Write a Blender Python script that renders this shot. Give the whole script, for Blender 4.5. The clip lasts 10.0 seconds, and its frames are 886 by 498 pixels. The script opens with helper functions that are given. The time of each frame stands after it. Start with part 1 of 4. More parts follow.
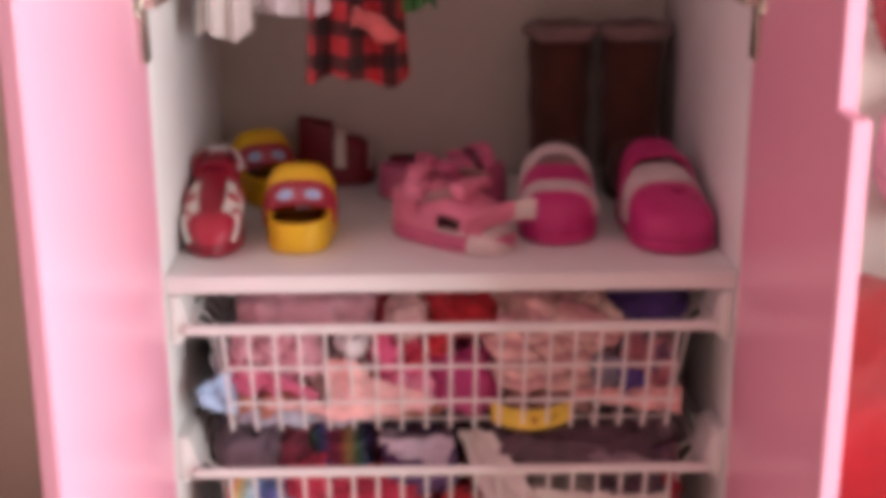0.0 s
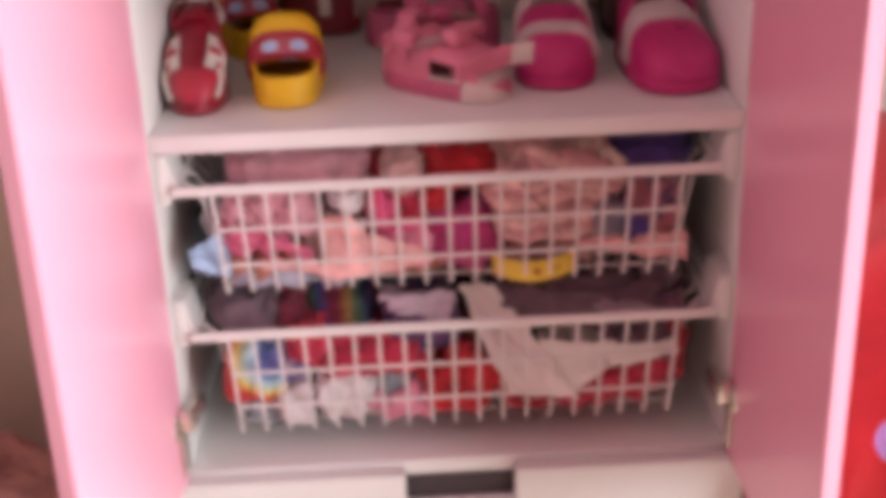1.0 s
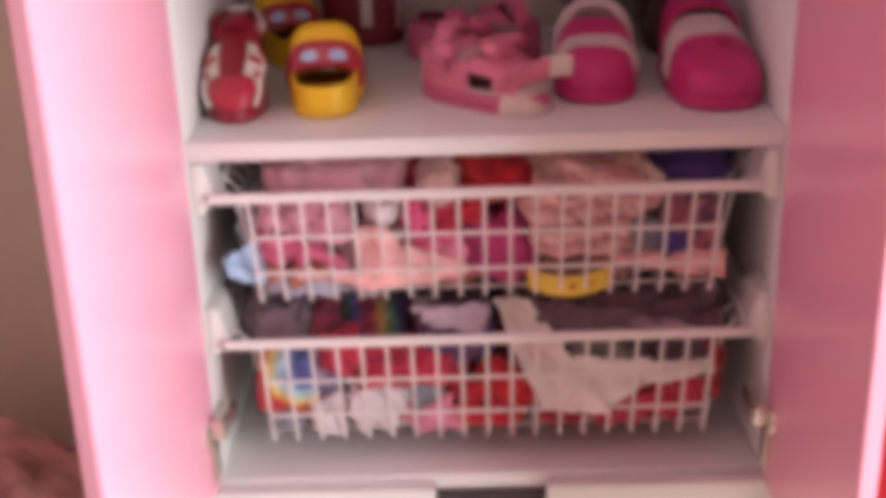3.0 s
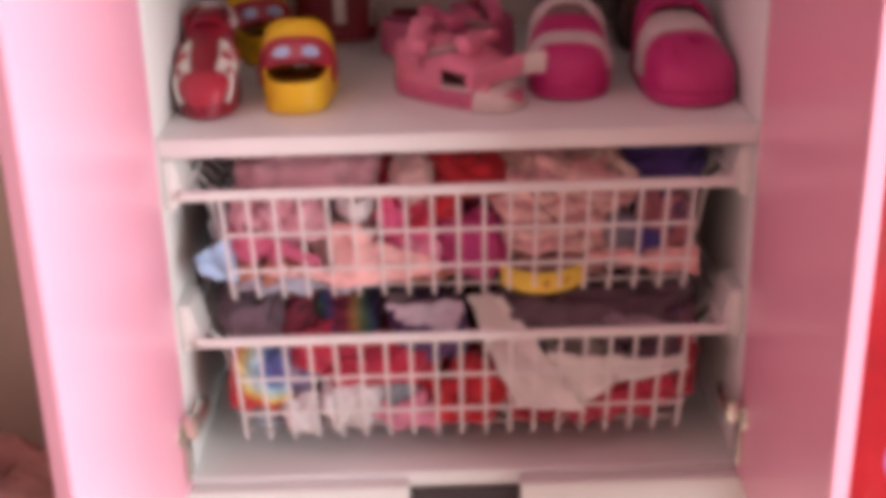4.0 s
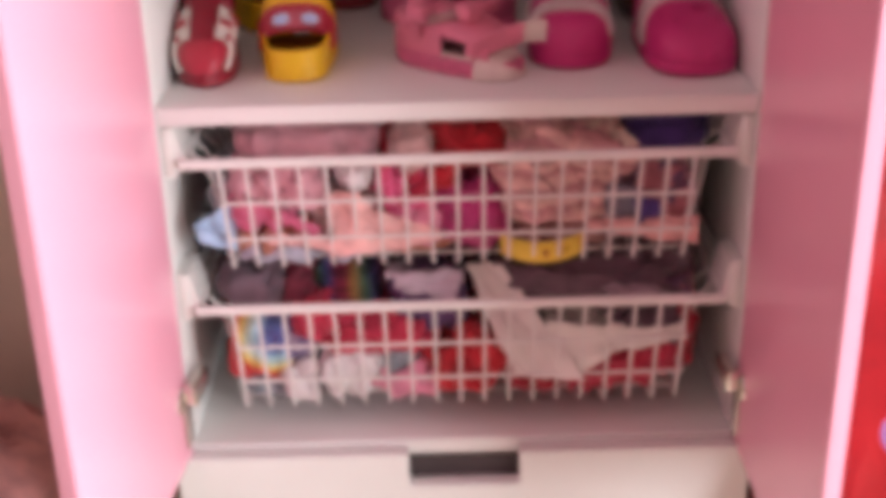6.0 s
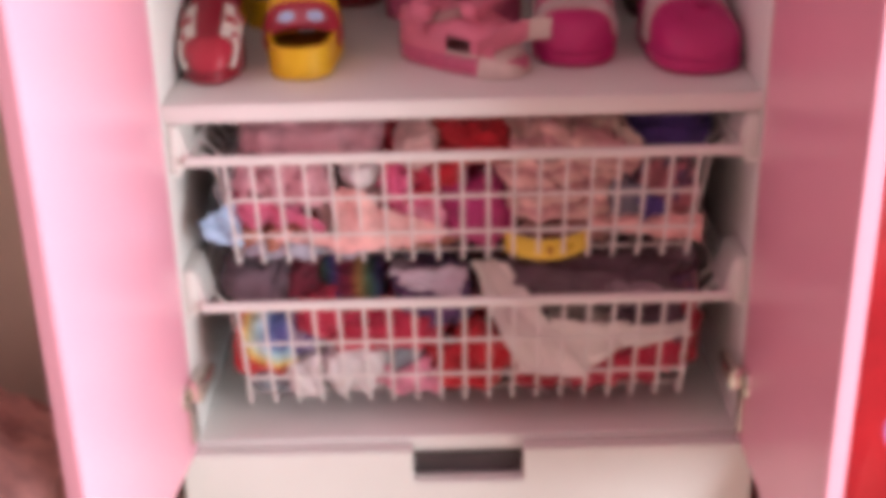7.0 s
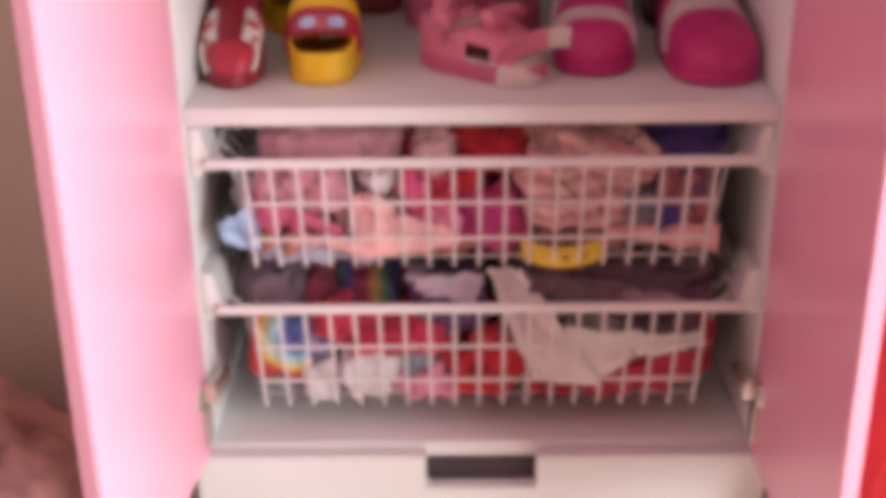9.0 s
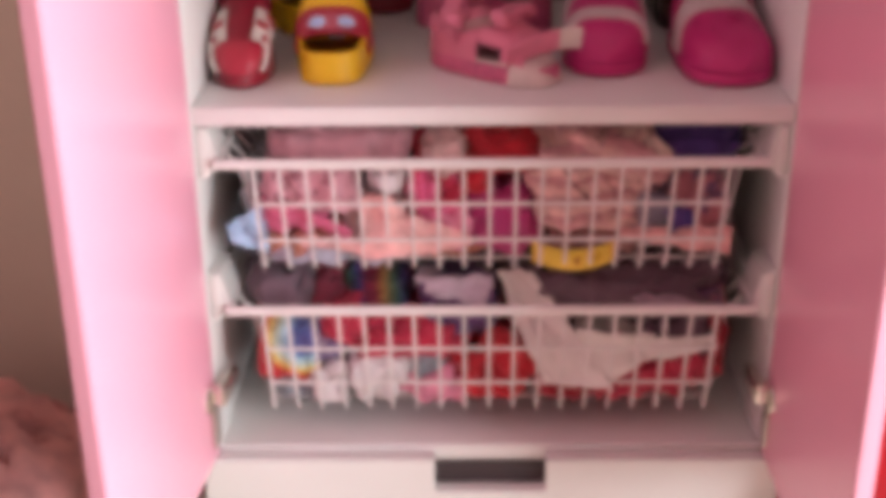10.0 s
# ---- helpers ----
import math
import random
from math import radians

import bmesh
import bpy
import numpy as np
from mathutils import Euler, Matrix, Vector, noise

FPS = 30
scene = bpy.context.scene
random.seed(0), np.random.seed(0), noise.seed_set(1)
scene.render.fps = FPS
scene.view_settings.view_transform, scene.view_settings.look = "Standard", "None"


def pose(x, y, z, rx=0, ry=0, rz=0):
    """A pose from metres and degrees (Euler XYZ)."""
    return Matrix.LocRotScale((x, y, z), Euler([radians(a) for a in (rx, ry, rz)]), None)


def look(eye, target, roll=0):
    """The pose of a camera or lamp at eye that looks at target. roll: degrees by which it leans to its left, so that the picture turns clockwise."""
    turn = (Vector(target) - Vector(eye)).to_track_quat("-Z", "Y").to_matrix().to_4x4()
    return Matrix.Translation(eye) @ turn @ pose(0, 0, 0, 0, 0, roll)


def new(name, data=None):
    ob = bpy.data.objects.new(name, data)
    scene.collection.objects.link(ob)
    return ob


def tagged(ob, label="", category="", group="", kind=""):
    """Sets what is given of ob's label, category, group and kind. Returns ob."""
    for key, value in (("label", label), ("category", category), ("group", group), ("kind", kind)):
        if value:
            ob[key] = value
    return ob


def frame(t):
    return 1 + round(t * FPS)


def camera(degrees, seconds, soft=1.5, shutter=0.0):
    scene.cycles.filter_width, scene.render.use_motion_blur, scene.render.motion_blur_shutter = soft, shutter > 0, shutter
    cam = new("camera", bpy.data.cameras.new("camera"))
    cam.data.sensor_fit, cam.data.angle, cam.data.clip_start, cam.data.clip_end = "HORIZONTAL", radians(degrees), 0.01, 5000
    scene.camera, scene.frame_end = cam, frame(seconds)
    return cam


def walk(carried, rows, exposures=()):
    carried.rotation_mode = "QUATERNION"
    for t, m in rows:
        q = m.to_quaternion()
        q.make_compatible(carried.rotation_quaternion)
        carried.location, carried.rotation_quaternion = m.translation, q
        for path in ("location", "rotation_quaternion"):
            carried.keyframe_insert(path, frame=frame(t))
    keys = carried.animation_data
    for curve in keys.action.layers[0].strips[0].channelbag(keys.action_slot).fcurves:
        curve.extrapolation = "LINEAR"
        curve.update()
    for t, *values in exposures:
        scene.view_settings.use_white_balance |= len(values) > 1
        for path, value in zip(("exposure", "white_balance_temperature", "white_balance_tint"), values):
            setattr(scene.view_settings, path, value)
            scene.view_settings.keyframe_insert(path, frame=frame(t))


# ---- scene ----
cam = camera(38.0, 10.0, soft=8.0)
PATH = [
    (0, (-0.037, -1.206, 1.382), (0.0075, 0.71, 0.81), -0.2),
    (0.5, (-0.046, -1.173, 1.372), (0.017, 0.699, 0.671), -1.5),
    (1, (-0.044, -1.161, 1.369), (0.011, 0.674, 0.577), -2.1),
    (1.5, (-0.038, -1.158, 1.368), (0.0, 0.68, 0.581), -2.1),
    (2, (-0.035, -1.157, 1.363), (-0.034, 0.688, 0.59), -2.0),
    (2.5, (-0.032, -1.156, 1.366), (-0.061, 0.69, 0.596), -1.9),
    (4, (-0.03, -1.153, 1.36), (-0.009, 0.693, 0.589), -1.4),
    (4.5, (-0.027, -1.151, 1.361), (0.0, 0.694, 0.59), -1.3),
    (5, (-0.029, -1.15, 1.362), (0.003, 0.684, 0.566), -1.3),
    (5.5, (-0.025, -1.149, 1.365), (-0.003, 0.676, 0.546), -1.3),
    (7, (-0.024, -1.152, 1.368), (-0.02, 0.668, 0.538), -1.3),
    (7.5, (-0.027, -1.156, 1.368), (-0.024, 0.665, 0.542), -1.2),
    (8, (-0.026, -1.157, 1.367), (-0.031, 0.666, 0.546), -1.0),
    (8.5, (-0.028, -1.159, 1.366), (-0.037, 0.666, 0.55), -0.8),
    (9, (-0.03, -1.16, 1.365), (-0.042, 0.667, 0.553), -0.6),
    (9.5, (-0.036, -1.16, 1.363), (-0.045, 0.669, 0.554), -0.5),
    (10, (-0.029, -1.151, 1.361), (-0.058, 0.678, 0.551), -0.6),
]
walk(cam, [(t, look(eye, target, roll)) for t, eye, target, roll in PATH], exposures=[(0.0, -0.03), (1.0, 0.0), (10.0, 0.03)])

# ---- light ----
world = bpy.data.worlds.new("sky")
scene.world = world
world.use_nodes = True
sky = world.node_tree.nodes.new("ShaderNodeTexSky")
sky.sky_type, sky.sun_disc = "NISHITA", False
sky.sun_elevation, sky.sun_rotation = radians(46), radians(-59)
world.node_tree.links.new(sky.outputs[0], world.node_tree.nodes["Background"].inputs[0])
world.node_tree.nodes["Background"].inputs[1].default_value = 0.1

sun = new("sun", bpy.data.lights.new("sun", "SUN"))
sun.data.energy, sun.data.angle, sun.data.color = 2.0, radians(0.5), (1.0, 0.95, 0.88)
sun.matrix_world = look((-5, 3, 6), (0, 0, 0))

window_light = new("window_light", bpy.data.lights.new("window_light", "AREA"))
window_light.data.shape, window_light.data.size, window_light.data.size_y = "RECTANGLE", 1.5, 1.1
window_light.data.energy, window_light.data.color = 77, (0.94, 0.965, 1.0)
window_light.matrix_world = look((1.33, -0.97, 1.10), (0.0, -0.97, 1.10))


# ---- materials ----
def paint(name, base, rough=0.5, var=0.12, scale=30, bump=0.1, fine=300, sheen=0.0, metal=0.0, pattern=None, bumpd=0.001):
    """A surface with mottling at two scales and a fine relief; pattern adds its own colours over the base."""
    m = bpy.data.materials.new(name)
    m.use_nodes = True
    nt = m.node_tree
    n, link = nt.nodes, nt.links.new
    b = n["Principled BSDF"]
    b.inputs["Roughness"].default_value, b.inputs["Metallic"].default_value = rough, metal
    if sheen:
        b.inputs["Sheen Weight"].default_value = sheen
        b.inputs["Sheen Roughness"].default_value = 0.5
    tc = n.new("ShaderNodeTexCoord")
    big, small = n.new("ShaderNodeTexNoise"), n.new("ShaderNodeTexNoise")
    big.inputs["Scale"].default_value, small.inputs["Scale"].default_value = scale, fine
    big.inputs["Detail"].default_value = 4
    for t in (big, small):
        link(tc.outputs["Object"], t.inputs["Vector"])
    ramp = n.new("ShaderNodeMapRange")
    ramp.inputs["From Min"].default_value, ramp.inputs["From Max"].default_value = 0.3, 0.7
    ramp.inputs["To Min"].default_value, ramp.inputs["To Max"].default_value = 1 - var, 1 + var
    add = n.new("ShaderNodeMath")
    add.operation = "MULTIPLY_ADD"
    link(small.outputs[0], add.inputs[0])
    add.inputs[1].default_value = 0.35
    link(big.outputs[0], add.inputs[2])
    sub = n.new("ShaderNodeMath")
    sub.operation = "SUBTRACT"
    link(add.outputs[0], sub.inputs[0])
    sub.inputs[1].default_value = 0.17
    link(sub.outputs[0], ramp.inputs["Value"])
    mul = n.new("ShaderNodeMix")
    mul.data_type, mul.blend_type = "RGBA", "MULTIPLY"
    mul.inputs["Factor"].default_value = 1
    link(ramp.outputs[0], mul.inputs["B"])
    if pattern:
        link(pattern(nt, tc, base), mul.inputs["A"])
    else:
        mul.inputs["A"].default_value = (*base, 1)
    link(mul.outputs["Result"], b.inputs["Base Color"])
    bp = n.new("ShaderNodeBump")
    bp.inputs["Strength"].default_value, bp.inputs["Distance"].default_value = bump, bumpd
    link(small.outputs[0], bp.inputs["Height"])
    link(bp.outputs[0], b.inputs["Normal"])
    return m


def ramp_node(nt, stops, hard=True):
    r = nt.nodes.new("ShaderNodeValToRGB")
    r.color_ramp.interpolation = "CONSTANT" if hard else "LINEAR"
    e = r.color_ramp.elements
    while len(e) < len(stops):
        e.new(0.5)
    for el, (p, c) in zip(e, stops):
        el.position, el.color = p, (*c, 1)
    return r


def bands(colours, scale, axis="Z", kind="BANDS", distort=1.0, soft=True):
    def make(nt, tc, base):
        w = nt.nodes.new("ShaderNodeTexWave")
        w.wave_type, w.wave_profile = kind, "SAW"
        if kind == "BANDS":
            w.bands_direction = axis
        w.inputs["Scale"].default_value, w.inputs["Distortion"].default_value = scale, distort
        w.inputs["Detail Scale"].default_value = 2
        nt.links.new(tc.outputs["Object"], w.inputs["Vector"])
        r = ramp_node(nt, [(i / len(colours), c) for i, c in enumerate(colours)], not soft)
        nt.links.new(w.outputs["Fac"], r.inputs[0])
        return r.outputs[0]
    return make


def spots(other, scale, cut=0.5):
    def make(nt, tc, base):
        v = nt.nodes.new("ShaderNodeTexNoise")
        v.inputs["Scale"].default_value, v.inputs["Detail"].default_value = scale, 2
        nt.links.new(tc.outputs["Object"], v.inputs["Vector"])
        r = ramp_node(nt, [(0.0, base), (cut, base), (cut + 0.07, other)], False)
        nt.links.new(v.outputs[0], r.inputs[0])
        return r.outputs[0]
    return make


def arcs(cx, cz, stops):
    def make(nt, tc, base):
        sub = nt.nodes.new("ShaderNodeVectorMath")
        sub.operation = "SUBTRACT"
        nt.links.new(tc.outputs["Object"], sub.inputs[0])
        sub.inputs[1].default_value = (cx, 0, cz)
        flat = nt.nodes.new("ShaderNodeVectorMath")
        flat.operation = "MULTIPLY"
        nt.links.new(sub.outputs[0], flat.inputs[0])
        flat.inputs[1].default_value = (10, 0, 10)
        ln = nt.nodes.new("ShaderNodeVectorMath")
        ln.operation = "LENGTH"
        nt.links.new(flat.outputs[0], ln.inputs[0])
        r = ramp_node(nt, stops, False)
        nt.links.new(ln.outputs["Value"], r.inputs[0])
        return r.outputs[0]
    return make


def plaid(nt, tc, base):
    out = None
    for axis, scale in (("X", 9), ("Z", 9)):
        w = nt.nodes.new("ShaderNodeTexWave")
        w.bands_direction, w.inputs["Scale"].default_value = axis, scale
        nt.links.new(tc.outputs["Object"], w.inputs["Vector"])
        r = ramp_node(nt, [(0.0, (0.16, 0.08, 0.08)), (0.42, (1, 1, 1)), (0.93, (1.0, 0.6, 0.55))])
        nt.links.new(w.outputs["Fac"], r.inputs[0])
        if out is None:
            out = r.outputs[0]
        else:
            x = nt.nodes.new("ShaderNodeMix")
            x.data_type, x.blend_type = "RGBA", "MULTIPLY"
            x.inputs["Factor"].default_value = 1
            nt.links.new(out, x.inputs["A"]), nt.links.new(r.outputs[0], x.inputs["B"])
            out = x.outputs["Result"]
    y = nt.nodes.new("ShaderNodeMix")
    y.data_type, y.blend_type = "RGBA", "MULTIPLY"
    y.inputs["Factor"].default_value = 1
    y.inputs["A"].default_value = (*base, 1)
    nt.links.new(out, y.inputs["B"])
    return y.outputs["Result"]


def cloth(name, base, **k):
    # The raised mottling is colour variation plus painted shade of small folds.
    k = dict(dict(rough=0.9, var=0.26, scale=42, bump=0.6, fine=330, sheen=0.15, bumpd=0.0014), **k)
    return paint(name, base, **k)


WHITE_BOARD = paint("white_foil_board", (0.80, 0.79, 0.77), 0.45, 0.025, 8, 0.03)
WHITE_EDGE = paint("white_edge_board", (0.82, 0.81, 0.79), 0.4, 0.02, 12, 0.03)
# Back board toned darker and warmer; the compartment's inner shade is in its colour.
BACK_BOARD_SHADED = paint("shaded_back_board", (0.62, 0.55, 0.49), 0.6, 0.03, 10, 0.04)
PINK_DOOR = paint("pink_lacquered_door", (0.85, 0.39, 0.50), 0.26, 0.02, 6, 0.02)
WHITE_WIRE = paint("white_coated_wire", (0.80, 0.76, 0.74), 0.35, 0.03, 40, 0.05)
WHITE_PLASTIC = paint("white_plastic", (0.78, 0.77, 0.74), 0.4, 0.03, 40, 0.03)
CHROME = paint("nickel_plated_steel", (0.74, 0.68, 0.62), 0.24, 0.12, 60, 0.05, metal=0.95)
WALL = paint("beige_wall_paint", (0.80, 0.68, 0.61), 0.85, 0.04, 3, 0.15, 120)
# Colours of unseen surfaces, set to shape the bounce: dim wall and ceiling, bright floor.
ROSE_WALL = paint("dusty_rose_wall_paint", (0.67, 0.42, 0.36), 0.85, 0.05, 3, 0.15, 120)
CEILING = paint("pale_pink_ceiling_paint", (0.52, 0.41, 0.40), 0.9, 0.03, 3, 0.1, 100)
FLOOR = paint("pale_oak_floor", (0.66, 0.53, 0.43), 0.45, 0.18, 5, 0.1, 60)
# Flat dark colour for the shade inside the drawer notches.
NOTCH_SHADE = paint("notch_shade_grey", (0.055, 0.040, 0.043), 0.6, 0.1, 40)
GLASS = bpy.data.materials.new("window_glass")
GLASS.use_nodes = True
GLASS.node_tree.nodes["Principled BSDF"].inputs["Transmission Weight"].default_value = 1.0
GLASS.node_tree.nodes["Principled BSDF"].inputs["Roughness"].default_value = 0.0

DUSTY = cloth("dusty_pink_cotton", (0.52, 0.26, 0.30))
PALE = cloth("pale_pink_cotton", (0.72, 0.48, 0.46))
CRIMSON = cloth("crimson_cotton", (0.36, 0.02, 0.04))
RED = cloth("red_wool", (0.52, 0.02, 0.035))
STRIPE = cloth("striped_pink_knit", (0.76, 0.48, 0.45), pattern=bands([(0.82, 0.54, 0.49), (0.78, 0.50, 0.46), (0.54, 0.27, 0.28)], 15, "Z", distort=5))
CREAM = cloth("cream_cotton", (0.72, 0.56, 0.48))
NAVY = cloth("navy_cotton", (0.07, 0.04, 0.20))
SPOTTED = cloth("pink_print_cotton", (0.68, 0.34, 0.40), pattern=spots((0.32, 0.12, 0.15), 42, 0.53))
HOT = cloth("hot_pink_cotton", (0.62, 0.13, 0.24))
HOTPRINT = cloth("hot_pink_print", (0.76, 0.12, 0.28), pattern=spots((0.48, 0.03, 0.07), 45, 0.5))
PEACH = cloth("peach_cotton", (0.84, 0.47, 0.45))
ORANGE = cloth("burnt_orange_cotton", (0.50, 0.21, 0.14))
BLUE = cloth("pale_blue_towelling", (0.36, 0.49, 0.68))
GREYTOWEL = cloth("grey_blue_towelling", (0.36, 0.37, 0.45))
GREYBLUE = cloth("grey_blue_cotton", (0.34, 0.33, 0.36))
MAGENTA = cloth("magenta_cotton", (0.46, 0.04, 0.18))
YELLOW = cloth("yellow_felt", (0.84, 0.63, 0.09), var=0.08, pattern=spots((0.66, 0.42, 0.04), 60, 0.62))
BROWN = cloth("brown_cotton", (0.34, 0.17, 0.16))
DENIM = cloth("washed_denim", (0.24, 0.22, 0.28))
MAROON = cloth("maroon_cotton", (0.17, 0.02, 0.04))
MAROONPRINT = cloth("maroon_print", (0.46, 0.17, 0.20), pattern=spots((0.15, 0.08, 0.15), 40, 0.5))
GREYPURPLE = cloth("grey_purple_cotton", (0.15, 0.095, 0.12))
LILACDARK = cloth("greyish_lilac_cotton", (0.38, 0.29, 0.33))
LILAC = cloth("pale_lilac_cotton", (0.50, 0.41, 0.47))
PURPLE = cloth("dark_purple_cotton", (0.12, 0.05, 0.15))
RASP = cloth("raspberry_cotton", (0.52, 0.035, 0.08))
NAVYMIX = cloth("blue_purple_print", (0.16, 0.12, 0.26), pattern=spots((0.36, 0.30, 0.42), 40, 0.52))
TEAL = cloth("grey_teal_cotton", (0.26, 0.30, 0.34))
PINK = cloth("candy_pink_cotton", (0.74, 0.26, 0.38))
WHITE = cloth("white_towelling", (0.74, 0.68, 0.69), var=0.06)
WHITEWARM = cloth("white_cotton", (0.82, 0.75, 0.72), var=0.05)
RIBBON = cloth("light_red_satin", (0.56, 0.11, 0.11))
GREYGREEN = cloth("grey_green_cotton", (0.30, 0.29, 0.25))
RAINBOW = cloth("rainbow_print", (0.8, 0.1, 0.1), pattern=arcs(0.021, 0.020, [(0.0, (0.10, 0.08, 0.26)), (0.16, (0.10, 0.16, 0.38)), (0.23, (0.36, 0.58, 0.68)), (0.31, (0.55, 0.66, 0.52)), (0.37, (0.82, 0.62, 0.18)), (0.42, (0.76, 0.26, 0.07)), (0.46, (0.60, 0.03, 0.04)), (1.0, (0.54, 0.02, 0.04))]))
RAINBOWDARK = cloth("dark_multicolour_stripe", (0.2, 0.1, 0.1), pattern=bands([(0.22, 0.02, 0.04), (0.30, 0.16, 0.05), (0.06, 0.14, 0.08), (0.05, 0.05, 0.20), (0.20, 0.02, 0.05)], 6, "X", distort=1.5))
PLAID = cloth("red_black_plaid", (0.44, 0.02, 0.035), pattern=plaid)
GREEN = cloth("green_cotton", (0.06, 0.26, 0.05))
PINKFLUFF = cloth("dusty_rose_fluff", (0.72, 0.35, 0.34), var=0.25, scale=25)
REDPLUSH = cloth("red_plush", (0.40, 0.017, 0.020), scale=8)
LILACBALL = paint("lilac_rubber", (0.26, 0.22, 0.50), 0.4)

YFOAM = paint("yellow_foam", (0.82, 0.49, 0.014), 0.45, 0.05, 30, 0.1, 200)
RFOAM = paint("red_foam", (0.42, 0.02, 0.045), 0.45, 0.06, 30, 0.1, 200)
BLUEPRINT = paint("pale_blue_print", (0.46, 0.56, 0.80), 0.4, 0.15, 90)
PFOAM = paint("hot_pink_foam", (0.56, 0.028, 0.19), 0.45, 0.06, 30, 0.1, 200)
PFOAM_DARK = paint("dark_pink_foam", (0.46, 0.02, 0.15), 0.5, 0.06, 30, 0.1, 200)
FLEECE = cloth("off_white_fleece", (0.66, 0.56, 0.55), var=0.1, fine=400, bump=0.8)
# Darker copy of the off-white fleece, with shade put into its colour.
FLEECE_SHADED = cloth("shaded_fleece", (0.24, 0.15, 0.14), var=0.15, fine=400, bump=0.8)
WHITE_TRIM = paint("white_synthetic_leather", (0.74, 0.66, 0.60), 0.5, 0.08, 60, 0.1)
RLEATHER = paint("red_synthetic_leather", (0.30, 0.012, 0.032), 0.4, 0.10, 40, 0.1)
MLEATHER = paint("maroon_synthetic_leather", (0.19, 0.010, 0.024), 0.45, 0.1, 40, 0.1)
PLEATHER = paint("pink_synthetic_leather", (0.70, 0.21, 0.31), 0.45, 0.09, 40, 0.1)
PLEATHER_DEEP = paint("deep_pink_glitter", (0.60, 0.13, 0.25), 0.4, 0.2, 120, 0.2)
SUEDE = paint("brown_suede", (0.062, 0.016, 0.007), 0.9, 0.2, 40, 0.4, 700, sheen=0.2)
PINKPRINT = paint("dull_pink_print", (0.50, 0.10, 0.14), 0.45, 0.12, 60)
BROWNPRINT = paint("brown_footbed", (0.46, 0.19, 0.03), 0.5, 0.1, 50)
DARK_RUBBER = paint("dark_rubber", (0.05, 0.03, 0.035), 0.7, 0.1, 50)
INSOLE = paint("pink_grey_insole", (0.40, 0.24, 0.24), 0.8, 0.15, 60, 0.2)


# ---- mesh helpers ----
def finish(ob, bm, material, smooth=True, auto=40):
    me = bpy.data.meshes.new(ob if isinstance(ob, str) else ob.name)
    bmesh.ops.recalc_face_normals(bm, faces=bm.faces)
    bm.to_mesh(me)
    bm.free()
    me.materials.append(material)
    if smooth:
        me.polygons.foreach_set("use_smooth", [True] * len(me.polygons))
        me.set_sharp_from_angle(angle=radians(auto))
    return me


def part(name, bm, material, parent=None, label="", smooth=True, auto=40):
    ob = new(name, finish(name, bm, material, smooth, auto))
    if parent:
        ob.parent = parent
    return tagged(ob, label)


def holder(name, m, label, category, group="", kind=""):
    ob = new(name)
    ob.empty_display_size = 0.05
    ob.matrix_world = m
    return tagged(ob, label, category, group, kind)


def box(bm, x0, x1, y0, y1, z0, z1, bevel=0.0):
    r = bmesh.ops.create_cube(bm, size=1)
    for v in r["verts"]:
        v.co = Vector(((x0 + x1) / 2 + v.co.x * (x1 - x0), (y0 + y1) / 2 + v.co.y * (y1 - y0), (z0 + z1) / 2 + v.co.z * (z1 - z0)))
    if bevel:
        es = {e for v in r["verts"] for e in v.link_edges}
        bmesh.ops.bevel(bm, geom=list(es), offset=bevel, segments=2, affect="EDGES", profile=0.5)
    return bm


def tube(bm, pts, r, n=8, closed=False):
    pts = [Vector(p) for p in pts]
    rings = []
    for i, p in enumerate(pts):
        a = pts[i - 1] if i or closed else p
        b = pts[(i + 1) % len(pts)] if i < len(pts) - 1 or closed else p
        d = (b - a).normalized()
        up = Vector((0, 0, 1)) if abs(d.z) < 0.9 else Vector((1, 0, 0))
        s = d.cross(up).normalized()
        q = s.cross(d)
        rings.append([bm.verts.new(p + r * (math.cos(t) * s + math.sin(t) * q)) for t in (math.tau * k / n for k in range(n))])
    for i in range(len(rings) if closed else len(rings) - 1):
        a, b = rings[i], rings[(i + 1) % len(rings)]
        best = min(range(n), key=lambda o: sum((a[k].co - b[(k + o) % n].co).length for k in range(n)))
        for k in range(n):
            bm.faces.new((a[k], a[(k + 1) % n], b[(k + 1 + best) % n], b[(k + best) % n]))
    if not closed:
        bm.faces.new(rings[0]), bm.faces.new(rings[-1])
    return bm


def rings_mesh(bm, rings, cap=True):
    vs = [[bm.verts.new(p) for p in r] for r in rings]
    n = len(vs[0])
    for a, b in zip(vs, vs[1:]):
        for k in range(n):
            bm.faces.new((a[k], a[(k + 1) % n], b[(k + 1) % n], b[k]))
    if cap:
        bm.faces.new(vs[0]), bm.faces.new(vs[-1])
    return bm


